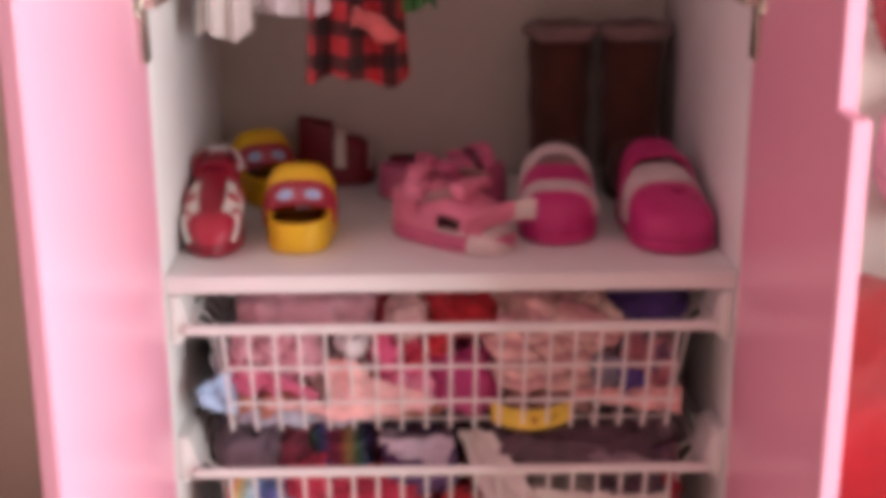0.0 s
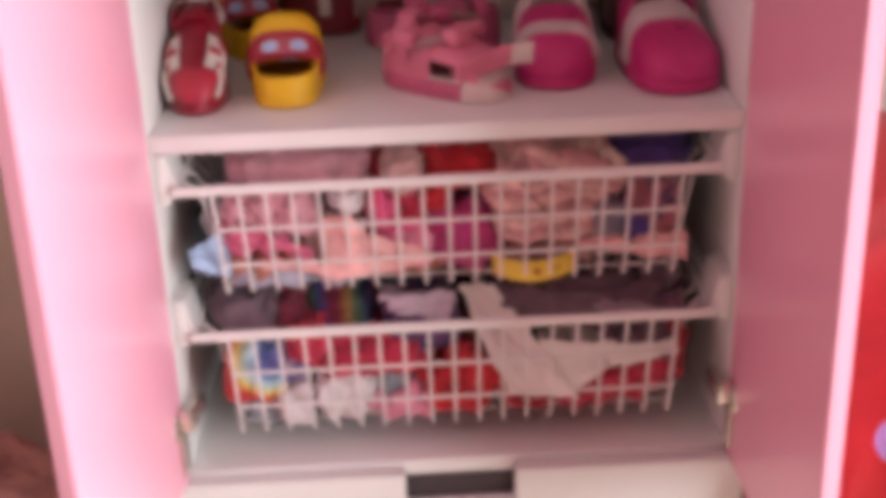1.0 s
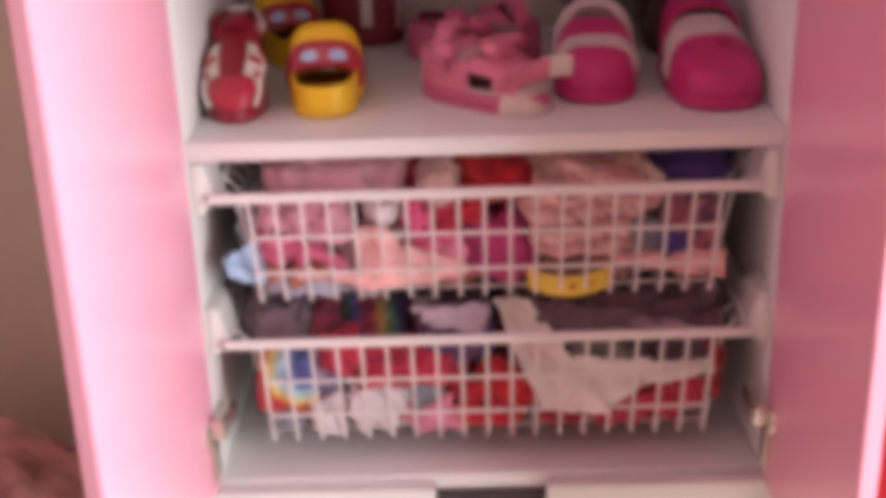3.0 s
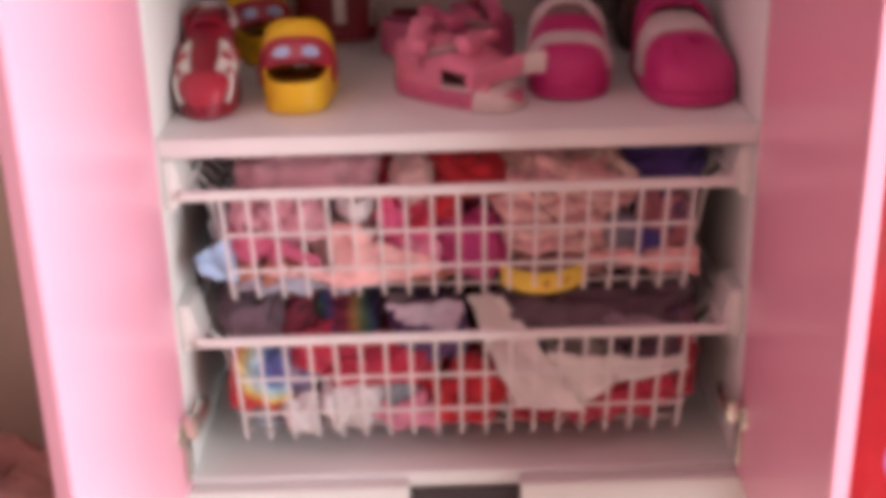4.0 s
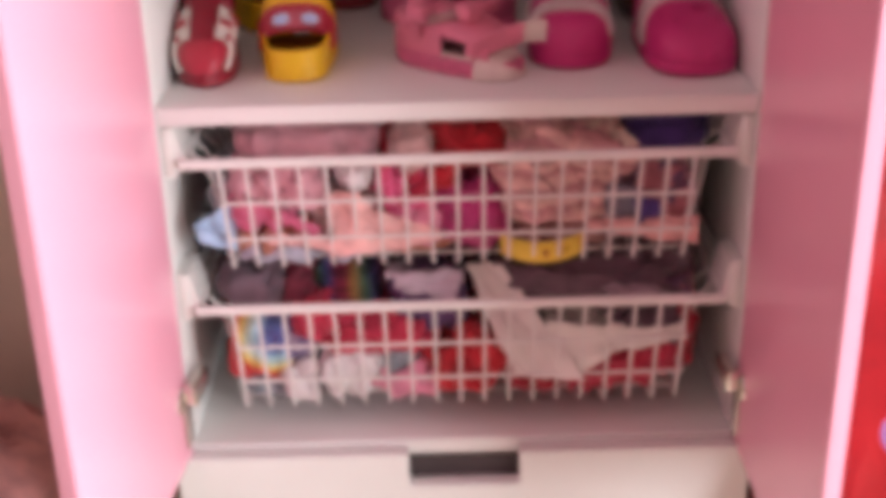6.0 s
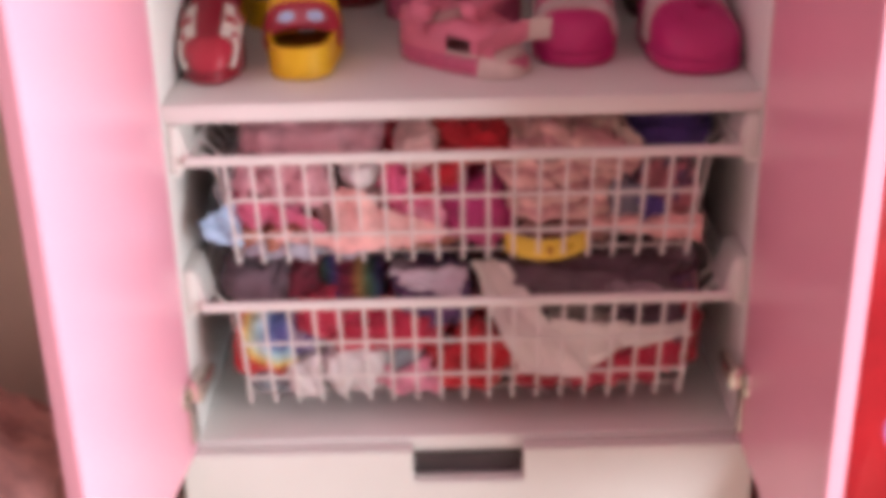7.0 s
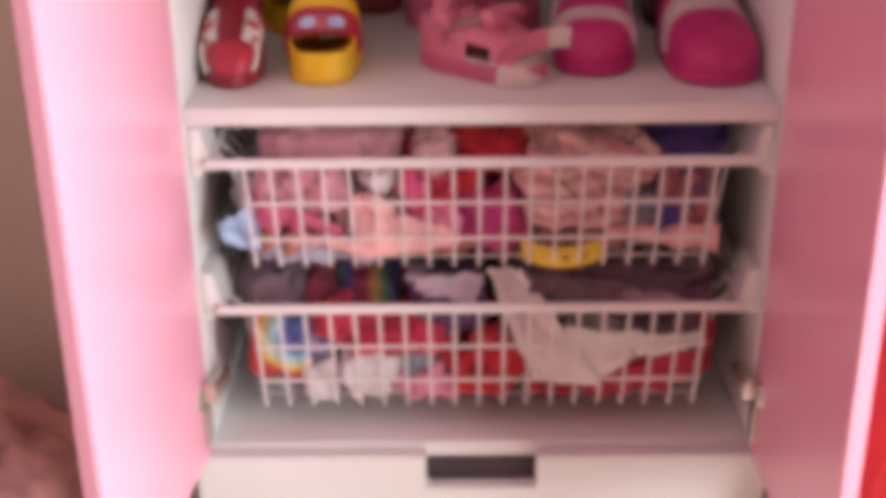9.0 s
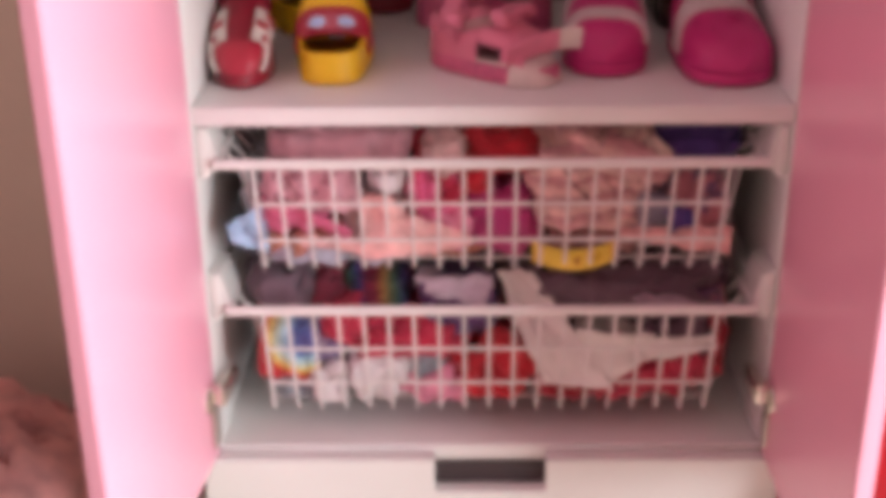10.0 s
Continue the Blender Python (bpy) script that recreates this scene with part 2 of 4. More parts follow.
def sheet(bm, rows, thick=0.0):
    """A grid of points as a skin; with a thickness, a second layer and closed borders."""
    m, n = len(rows), len(rows[0])
    front = [[bm.verts.new(p) for p in r] for r in rows]
    for i in range(m - 1):
        for j in range(n - 1):
            bm.faces.new((front[i][j], front[i][j + 1], front[i + 1][j + 1], front[i + 1][j]))
    if not thick:
        return bm
    back = []
    for i in range(m):
        line = []
        for j in range(n):
            a = rows[min(i + 1, m - 1)][j] - rows[max(i - 1, 0)][j]
            b = rows[i][min(j + 1, n - 1)] - rows[i][max(j - 1, 0)]
            c = a.cross(b)
            line.append(bm.verts.new(rows[i][j] + (c.normalized() * thick if c.length > 1e-12 else Vector((0, 0, -thick)))))
        back.append(line)
    for i in range(m - 1):
        for j in range(n - 1):
            bm.faces.new((back[i][j], back[i + 1][j], back[i + 1][j + 1], back[i][j + 1]))
    rim = [(0, j) for j in range(n)] + [(i, n - 1) for i in range(1, m)] + [(m - 1, j) for j in range(n - 2, -1, -1)] + [(i, 0) for i in range(m - 2, 0, -1)]
    for (a, b), (c, d) in zip(rim, rim[1:] + rim[:1]):
        bm.faces.new((front[a][b], front[c][d], back[c][d], back[a][b]))
    return bm


def folds(p, seed, size):
    """Creases that run mostly one way, a different way for each seed."""
    t = seed * 2.399
    along, across = p.x * math.cos(t) + p.z * math.sin(t), p.z * math.cos(t) - p.x * math.sin(t)
    q = Vector((along * 0.38, p.y * 0.7, across * 1.5)) / size + Vector((seed * 7.3, seed * 3.1, seed * 1.7))
    a = noise.noise(q)
    b = noise.noise(q * 2.1 + Vector((a, 0, a)) * 1.5)
    c = noise.noise(p / size * 2.6 + Vector((b, a, seed)) * 1.5)
    return (1 - abs(a) * 2.6) * 0.55 + (1 - abs(b) * 2.2) * 0.45 + (1 - abs(c) * 2) * 0.2 - 0.5


def lump(bm, size, seed, fold, nu=60, nv=34, power=0.55, crease=0.026):
    sx, sy, sz = size
    pw = lambda c: math.copysign(abs(c) ** power, c)
    rings = []
    for j in range(1, nv):
        t = math.pi * j / nv - math.pi / 2
        ring = []
        for i in range(nu):
            a = math.tau * i / nu
            p = Vector((sx * pw(math.cos(t)) * pw(math.cos(a)), sy * pw(math.cos(t)) * pw(math.sin(a)), sz * pw(math.sin(t))))
            nrm = Vector((p.x / sx ** 2, p.y / sy ** 2, p.z / sz ** 2)).normalized()
            ring.append(p + nrm * fold * folds(p, seed, crease) * 2.0)
        rings.append(ring)
    return rings_mesh(bm, rings)


def garment(name, label, category, place, size, material, seed, tilt=0, fold=0.007):
    """A crumpled piece of clothing with creases, lying in a basket."""
    me = finish(name, lump(bmesh.new(), size, seed, fold), material, True, 180)
    ob = new(name, me)
    ob.matrix_world = pose(*place, 0, tilt, 0)
    return tagged(ob, label, category, "clothes in the wire baskets")


# ---- the room ----
def structure(name, bm, material, label, category):
    ob = part(name, bm, material, None, label)
    return tagged(ob, label, category, "", "structure")


X0, X1, Y0, Y1, TOP = -2.6, 1.35, -3.8, 0.56, 2.5
structure("floor", box(bmesh.new(), X0 - 0.1, X1 + 0.1, Y0 - 0.1, Y1 + 0.1, -0.1, 0), FLOOR, "unseen pale floor, lightened to bounce light upwards", "floor")
structure("ceiling", box(bmesh.new(), X0 - 0.1, X1 + 0.1, Y0 - 0.1, Y1 + 0.1, TOP, TOP + 0.1), CEILING, "unseen pale pink ceiling, toned down to cut bounced light", "ceiling")
structure("wall_north", box(bmesh.new(), X0, X1, Y1, Y1 + 0.1, 0, TOP), WALL, "beige painted wall behind the wardrobe", "wall")
structure("wall_south", box(bmesh.new(), X0, X1, Y0 - 0.1, Y0, 0, TOP), WALL, "plain beige painted bedroom wall", "wall")
structure("wall_west", box(bmesh.new(), X0 - 0.1, X0, Y0, Y1, 0, TOP), ROSE_WALL, "unseen dusty rose wall, toned to cut and warm bounced light", "wall")
WY0, WY1, WZ0, WZ1 = -1.77, -0.17, 0.51, 1.69
bm = bmesh.new()
box(bm, X1, X1 + 0.2, Y0, WY0, 0, TOP)
box(bm, X1, X1 + 0.2, WY1, Y1, 0, TOP)
box(bm, X1, X1 + 0.2, WY0, WY1, 0, WZ0)
box(bm, X1, X1 + 0.2, WY0, WY1, WZ1, TOP)
structure("wall_east", bm, WALL, "beige painted wall with a window opening", "wall")
win = holder("window_1", pose(X1 + 0.12, 0, 0), "white framed bedroom window letting daylight in", "window", "", "structure")
bm = bmesh.new()
for a, b, c, d in ((WY0, WY0 + 0.05, WZ0, WZ1), (WY1 - 0.05, WY1, WZ0, WZ1), (WY0 + 0.05, WY1 - 0.05, WZ0, WZ0 + 0.05), (WY0 + 0.05, WY1 - 0.05, WZ1 - 0.05, WZ1), (-0.995, -0.945, WZ0 + 0.05, WZ1 - 0.05)):
    box(bm, -0.03, 0.03, a, b, c, d, 0.004)
part("window_frame", bm, WHITE_PLASTIC, win)
for a, b in ((WY0 + 0.05, -0.995), (-0.945, WY1 - 0.05)):
    pane = part("pane", box(bmesh.new(), -0.003, 0.003, a, b, WZ0 + 0.05, WZ1 - 0.05), GLASS, win)
    pane.visible_shadow = False


# ---- the wardrobe ----
W, D, RAIL = 0.282, 0.43, 1.44
wardrobe = holder("wardrobe", pose(0, 0, 0), "white wardrobe with open pink doors and a drawer below", "wardrobe")
for s in (-1, 1):
    a, b = sorted((s * W, s * (W + 0.018)))
    part("side_panel", box(bmesh.new(), a, b, 0.0, D + 0.006, 0.0, 1.92, 0.001), WHITE_BOARD, wardrobe)
part("back_panel", box(bmesh.new(), -W, W, D, D + 0.006, 0.02, 1.90), BACK_BOARD_SHADED, wardrobe)
part("top_panel", box(bmesh.new(), -W, W, 0.0, D, 1.902, 1.92, 0.001), WHITE_BOARD, wardrobe)
part("shelf", box(bmesh.new(), -W, W, 0.0, D, 0.978, 0.996, 0.0012), WHITE_EDGE, wardrobe, "white shelf board carrying shoes")
# Added unseen board above the rail; keeps ceiling light off the back.
part("shade_board", box(bmesh.new(), -W, W, 0.0, D, 1.482, 1.50, 0.0012), WHITE_EDGE, wardrobe)
part("bottom_board", box(bmesh.new(), -W, W, 0.0, D, 0.609, 0.627, 0.0012), WHITE_EDGE, wardrobe)
part("plinth", box(bmesh.new(), -W, W, 0.03, 0.048, 0.0, 0.06), WHITE_BOARD, wardrobe)
part("clothes_rail", tube(bmesh.new(), [(-W, 0.17, RAIL), (W, 0.17, RAIL)], 0.0125, 16), CHROME, wardrobe, "metal clothes rail")

# drawer fronts with a hand notch in the top edge
for top, low in ((0.621, 0.325), (0.321, 0.03)):
    drawer = part("drawer", box(bmesh.new(), -0.27, 0.27, 0.0, 0.012, low + 0.02, top - 0.06), WHITE_BOARD, wardrobe)
    bm = bmesh.new()
    prof = [(-0.299, low), (0.299, low), (0.299, top), (0.058, top), (0.058, top - 0.039), (-0.058, top - 0.039), (-0.058, top), (-0.299, top)]
    f = bm.faces.new([bm.verts.new((x, -0.020, z)) for x, z in prof])
    ext = bmesh.ops.extrude_face_region(bm, geom=[f])
    bmesh.ops.translate(bm, verts=[v for v in ext["geom"] if isinstance(v, bmesh.types.BMVert)], vec=(0, 0.018, 0))
    bmesh.ops.bevel(bm, geom=list(bm.edges), offset=0.0015, segments=2, affect="EDGES")
    part("drawer_front", bm, WHITE_EDGE, drawer, "white front with a hand notch")
    bm = bmesh.new()
    box(bm, -0.27, -0.258, 0.012, 0.40, low + 0.02, top - 0.06)
    box(bm, 0.258, 0.27, 0.012, 0.40, low + 0.02, top - 0.06)
    box(bm, -0.258, 0.258, 0.39, 0.40, low + 0.02, top - 0.06)
    box(bm, -0.258, 0.258, 0.012, 0.39, low + 0.02, low + 0.03)
    part("drawer_box", bm, WHITE_BOARD, drawer)
    # Added dark sheet; stands for the shaded hollow behind the notch.
    part("notch_shade", box(bmesh.new(), -0.075, 0.075, -0.0015, -0.0005, top - 0.056, top - 0.014), NOTCH_SHADE, drawer, "dark sheet standing for the shade behind the notch")

# doors, open at right angles
DOOR_LOW, DOOR_TOP, DOOR_W = 0.62, 1.915, 0.298


def hinge(door, s, z):
    """Cup on the door, arm and plate reaching to the side panel."""
    bm = bmesh.new()
    r = bmesh.ops.create_cone(bm, cap_ends=True, segments=24, radius1=0.015, radius2=0.014, depth=0.004)
    bmesh.ops.rotate(bm, verts=r["verts"], cent=(0, 0, 0), matrix=Matrix.Rotation(radians(-90), 3, "X"))
    bmesh.ops.translate(bm, verts=r["verts"], vec=(s * 0.020, 0.001, z))
    box(bm, min(s * 0.004, s * 0.026), max(s * 0.004, s * 0.026), 0.001, 0.005, z - 0.054, z - 0.002, 0.001)
    box(bm, min(s * 0.006, s * 0.024), max(s * 0.006, s * 0.024), 0.003, 0.018, z - 0.004, z + 0.018, 0.003)
    box(bm, min(-s * 0.03, s * 0.010), max(-s * 0.03, s * 0.010), 0.007, 0.019, z - 0.002, z + 0.016, 0.003)
    part("hinge", bm, CHROME, door, "nickel plated cup hinge")


def door(s, angle, notch):
    bm = bmesh.new()
    prof = [(0.0, DOOR_LOW), (s * DOOR_W, DOOR_LOW)]
    if notch:
        prof += [(s * DOOR_W, 1.205), (s * (DOOR_W - 0.036), 1.205), (s * (DOOR_W - 0.036), 1.345), (s * DOOR_W, 1.345)]
    prof += [(s * DOOR_W, DOOR_TOP), (0.0, DOOR_TOP)]
    f = bm.faces.new([bm.verts.new((x, 0, z)) for x, z in prof])
    ext = bmesh.ops.extrude_face_region(bm, geom=[f])
    bmesh.ops.translate(bm, verts=[v for v in ext["geom"] if isinstance(v, bmesh.types.BMVert)], vec=(0, -0.0155, 0))
    bmesh.ops.bevel(bm, geom=list(bm.edges), offset=0.0016, segments=3, affect="EDGES")
    ob = part("door", bm, PINK_DOOR, wardrobe, "glossy pink wardrobe door standing open")
    ob.matrix_local = pose(-s * 0.2835, -0.0015, 0, 0, 0, -s * angle)
    for z in (0.693, 1.262, 1.80):
        hinge(ob, s, z)
    return ob


door(1, 95.5, False)
door(-1, 89.1, True)

# runners that carry the baskets
for z in (0.942, 0.790):
    for s in (-1, 1):
        bm = bmesh.new()
        lo, hi = sorted((s * (W - 0.0005), s * (W - 0.013)))
        box(bm, lo, hi, 0.004, 0.40, z - 0.016, z + 0.002, 0.002)
        lo, hi = sorted((s * (W - 0.0005), s * (W - 0.012)))
        box(bm, lo, hi, 0.003, 0.014, z - 0.018, z + 0.033, 0.003)
        prof = [(W - 0.0005, z + 0.033), (W - 0.0005, z - 0.014), (W - 0.017, z - 0.010), (W - 0.020, z + 0.000), (W - 0.013, z + 0.030)]
        rings_mesh(bm, [[Vector((s * x, y, zz)) for x, zz in prof] for y in (0.006, 0.010, 0.06)])
        part("basket_runner", bm, WHITE_PLASTIC, wardrobe, "white plastic runner")


# ---- wire baskets ----
def basket(z, deep, label):
    ob = holder("wire_basket", pose(0, 0, z), label, "basket", "wire baskets")
    hx, y0, y1 = 0.262, 0.0, 0.395
    bm = bmesh.new()
    tube(bm, [(-hx, y0, 0), (hx, y0, 0), (hx, y1, 0), (-hx, y1, 0)], 0.0052, 10, True)
    part("rim", bm, WHITE_WIRE, ob)
    n = 19
    for i in range(n):
        x = -0.229 + 0.455 * i / (n - 1)
        xb = x * 0.985
        pts = [(x, y0, -0.003), (xb, y0 + 0.012, -deep + 0.006), (xb, y0 + 0.018, -deep), (xb, y1 - 0.018, -deep), (xb, y1 - 0.012, -deep + 0.006), (x, y1, -0.003)]
        part("wire", tube(bmesh.new(), pts, 0.0017, 6), WHITE_WIRE, ob)
    for i in range(11):
        y = 0.045 + 0.305 * i / 10
        pts = [(-hx, y, -0.003), (-0.246, y, -0.02), (-0.231, y, -deep + 0.004), (-0.226, y, -deep - 0.002), (0.226, y, -deep - 0.002), (0.231, y, -deep + 0.004), (0.246, y, -0.02), (hx, y, -0.003)]
        part("wire", tube(bmesh.new(), pts, 0.0017, 6), WHITE_WIRE, ob)
    for k in (0.36, 0.70):
        hk, s = 0.2295 - 0.0035 * k, 0.012 * k
        pts = [(-hk, y0 + s - 0.003, -deep * k), (hk, y0 + s - 0.003, -deep * k), (hk, y1 - s, -deep * k), (-hk, y1 - s, -deep * k)]
        part("wire", tube(bmesh.new(), pts, 0.0017, 6, True), WHITE_WIRE, ob)
    return ob


basket(0.940, 0.116, "white wire basket filled with pink and red clothes")
basket(0.784, 0.122, "white wire basket filled with red and white clothes")

garment("folded_blanket", "mixed dusty pink blanket folded at the back of the basket", "clothes", (0.004, 0.250, 0.869), (0.224, 0.120, 0.036), DUSTY, 1, 0, 0.012)
garment("folded_blouse", "dusty pink folded blouse lying on the upper basket pile", "blouse", (-0.148, 0.130, 0.939), (0.074, 0.100, 0.020), DUSTY, 2, 0, 0.007)
garment("folded_shirt", "dark red folded shirt in the upper basket", "shirt", (-0.067, 0.140, 0.927), (0.022, 0.080, 0.021), CRIMSON, 3, 0, 0.007)
garment("folded_vest", "pale pink folded top in the upper basket", "top", (-0.045, 0.080, 0.930), (0.018, 0.050, 0.020), PALE, 4, 0, 0.007)
garment("red_sweater", "bright red folded sweater in the upper basket", "sweater", (0.013, 0.115, 0.934), (0.043, 0.080, 0.024), RED, 5, 0, 0.007)
garment("knit_cardigan", "dusty pink striped knitted cardigan bunched in the basket", "cardigan", (0.105, 0.107, 0.906), (0.067, 0.085, 0.053), STRIPE, 6, 0, 0.009)
garment("navy_trouser", "navy blue folded trousers in the upper basket", "trousers", (0.204, 0.140, 0.932), (0.050, 0.090, 0.024), NAVY, 8, 0, 0.007)
garment("pink_dress", "dusty pink dress with dark pattern crumpled in the basket", "dress", (-0.179, 0.080, 0.904), (0.050, 0.060, 0.023), SPOTTED, 9, 0, 0.007)
garment("magenta_legging", "hot pink leggings rolled up in the upper basket", "leggings", (-0.194, 0.080, 0.877), (0.035, 0.060, 0.020), HOT, 10, 0, 0.007)
garment("white_sock", "small white sock on top of pink clothes", "sock", (-0.102, 0.042, 0.914), (0.018, 0.030, 0.011), WHITE, 11, 0, 0.004)
garment("hot_pink_shirt", "hot pink crumpled shirt with red print", "shirt", (-0.053, 0.080, 0.887), (0.035, 0.060, 0.036), HOTPRINT, 12, 0, 0.007)
garment("orange_skirt", "burnt orange skirt under the pink clothes", "skirt", (-0.180, 0.080, 0.847), (0.049, 0.060, 0.014), ORANGE, 15, 0, 0.007)
garment("blue_towel", "grey blue thin towel lining the basket floor", "towel", (-0.157, 0.095, 0.836), (0.075, 0.080, 0.007), GREYTOWEL, 16, 0, 0.007)
garment("grey_vest", "grey blue vest squeezed in the basket corner", "vest", (-0.236, 0.090, 0.892), (0.011, 0.040, 0.024), GREYBLUE, 18, 0, 0.007)
garment("magenta_skirt", "magenta cotton skirt bunched in the upper basket", "skirt", (0.013, 0.080, 0.867), (0.038, 0.060, 0.037), MAGENTA, 19, 0, 0.007)
garment("red_scarf", "red scarf under the basket rim", "scarf", (-0.017, 0.060, 0.911), (0.015, 0.040, 0.012), RED, 20, 0, 0.007)
garment("brown_legging", "brown leggings below the striped cardigan", "leggings", (0.100, 0.080, 0.843), (0.054, 0.050, 0.013), BROWN, 22, 0, 0.007)
garment("denim_skirt", "grey blue denim skirt crumpled in the basket", "skirt", (0.166, 0.070, 0.881), (0.020, 0.050, 0.024), DENIM, 23, 0, 0.007)
garment("maroon_shirt", "dark maroon shirt with small pattern in the basket", "shirt", (0.200, 0.076, 0.884), (0.032, 0.050, 0.032), MAROONPRINT, 24, 0, 0.007)
garment("orange_tee", "dull orange top beneath the magenta skirt", "top", (-0.033, 0.075, 0.836), (0.031, 0.050, 0.006), ORANGE, 26, 0, 0.007)
garment("crumpled_blanket", "dark maroon blanket filling the lower basket", "clothes", (0.004, 0.250, 0.704), (0.220, 0.130, 0.033), MAROON, 31, 0, 0.012)
garment("grey_jumper", "dark grey purple jumper lying on the lower pile", "jumper", (-0.215, 0.125, 0.782), (0.037, 0.090, 0.025), GREYPURPLE, 32, 0, 0.007)
garment("maroon_vest", "dark red top squeezed between clothes", "top", (-0.168, 0.110, 0.779), (0.015, 0.070, 0.026), MAROON, 33, 0, 0.007)
garment("rainbow_scarf", "dark multicoloured striped scarf in the lower basket", "scarf", (-0.118, 0.130, 0.774), (0.038, 0.080, 0.028), RAINBOWDARK, 34, 0, 0.007)
garment("pink_hat", "red pink hat peeking over the lower rim", "hat", (-0.150, 0.044, 0.757), (0.020, 0.028, 0.016), RASP, 35, 0, 0.007)
garment("purple_legging", "dark purple leggings under the lilac blouse", "leggings", (-0.033, 0.085, 0.762), (0.038, 0.060, 0.032), PURPLE, 37, 0, 0.007)
garment("grey_trouser", "dark grey trousers folded over the lower pile", "trousers", (0.138, 0.140, 0.774), (0.104, 0.100, 0.034), GREYPURPLE, 38, 0, 0.01)
garment("rainbow_shirt", "white shirt with a bright rainbow print", "shirt", (-0.210, 0.060, 0.723), (0.033, 0.046, 0.036), RAINBOW, 40, 0, 0.004)
garment("navy_vest", "blue purple top beside the rainbow shirt", "top", (-0.179, 0.074, 0.730), (0.027, 0.050, 0.027), NAVYMIX, 41, 0, 0.007)
garment("red_tshirt", "red t-shirt folded under the lower rim", "t-shirt", (-0.086, 0.078, 0.734), (0.065, 0.060, 0.023), RASP, 42, 0, 0.007)
garment("white_sock", "white fleece sock bundled at the basket floor", "socks", (-0.167, 0.056, 0.688), (0.020, 0.040, 0.020), WHITE, 43, 0, 0.007)
garment("white_bib", "white towelling bib crumpled in the lower basket", "bib", (-0.117, 0.054, 0.696), (0.032, 0.040, 0.026), WHITE, 44, 0, 0.009)
garment("teal_shirt", "grey teal shirt in the middle of the lower basket", "shirt", (-0.062, 0.072, 0.711), (0.027, 0.050, 0.019), TEAL, 45, 0, 0.007)
garment("pink_pyjama", "pink pyjamas rolled at the bottom of the basket", "pyjamas", (-0.058, 0.064, 0.687), (0.037, 0.050, 0.018), PINK, 46, 0, 0.007)
garment("red_dress", "bright red dress bunched in the lower basket", "dress", (0.006, 0.078, 0.703), (0.049, 0.060, 0.032), RED, 47, 0, 0.01)
garment("red_beanie", "dark red beanie beside the white shirt", "beanie", (0.080, 0.072, 0.686), (0.036, 0.050, 0.017), CRIMSON, 48, 0, 0.007)
garment("grey_green_vest", "grey green top above the white shirt", "top", (0.124, 0.076, 0.734), (0.036, 0.050, 0.020), GREYGREEN, 51, 0, 0.007)
garment("purple_jumper", "dark purple jumper in the lower basket", "jumper", (0.194, 0.076, 0.732), (0.043, 0.050, 0.022), GREYPURPLE, 52, 0, 0.007)
garment("raspberry_coat", "raspberry red padded coat along the basket front", "coat", (0.156, 0.094, 0.690), (0.072, 0.066, 0.029), RASP, 53, -4, 0.009)
garment("red_jacket", "dark red jacket stuffed into the basket corner", "jacket", (0.228, 0.110, 0.717), (0.021, 0.080, 0.037), CRIMSON, 54, 0, 0.007)
garment("pink_romper", "pale pink romper folded under the peach blouse", "romper", (-0.108, 0.080, 0.862), (0.043, 0.050, 0.032), PALE, 61, 0, 0.007)
garment("pink_short", "dusty pink shorts squeezed into the basket corner", "shorts", (0.217, 0.085, 0.878), (0.015, 0.050, 0.031), DUSTY, 62, 0, 0.007)
garment("plum_vest", "plum coloured vest under the dark trousers", "vest", (0.208, 0.120, 0.768), (0.042, 0.060, 0.023), MAROONPRINT, 63, 0, 0.007)
garment("grey_sock", "grey patterned sock beside the rainbow shirt", "sock", (-0.196, 0.066, 0.677), (0.030, 0.040, 0.009), TEAL, 64, 0, 0.007)
garment("pink_cardigan", "candy pink cardigan behind the hot pink shirt", "cardigan", (-0.041, 0.066, 0.865), (0.021, 0.050, 0.026), PINK, 65, 0, 0.007)


def draped(name, label, category, pieces, material, seed):
    """A thin garment hanging in folds; each piece runs between four corners given as (x, y, z)."""
    ob = holder(name, pose(*pieces[0][1][0]), label, category, "clothes in the wire baskets")
    base = Vector(pieces[0][1][0])
    for pname, (a, b, c, d) in pieces:
        a, b, c, d = (Vector(v) - base for v in (a, b, c, d))
        rows = []
        for i in range(31):
            u = i / 30
            row = []
            for j in range(25):
                v = j / 24
                p = (a * (1 - v) + b * v) * (1 - u) + (d * (1 - v) + c * v) * u
                w = 0.0022 * math.sin(v * 7 + seed + 2 * u) + 0.006 * noise.noise(p * 28 + Vector((seed, 0, 0)))
                e = noise.noise(Vector((u * 4, v * 4, seed))) * 0.006
                row.append(p + Vector((e * (1 - v), w, e)))
            rows.append(row)
        part(pname, sheet(bmesh.new(), rows, 0.002), material, ob)
    return ob


draped("white_shirt", "white cotton shirt hanging diagonally through the lower basket", "shirt", (
    ("shirt_body", ((0.006, 0.050, 0.803), (0.043, 0.050, 0.806), (0.127, 0.004, 0.690), (0.054, 0.006, 0.698))),
    ("shirt_tail", ((0.108, 0.016, 0.688), (0.088, 0.022, 0.753), (0.168, 0.018, 0.747), (0.166, 0.015, 0.724))),
    ("tail_end", ((0.160, 0.010, 0.721), (0.158, 0.015, 0.747), (0.229, 0.017, 0.746), (0.230, 0.013, 0.736))),
), WHITEWARM, 3)


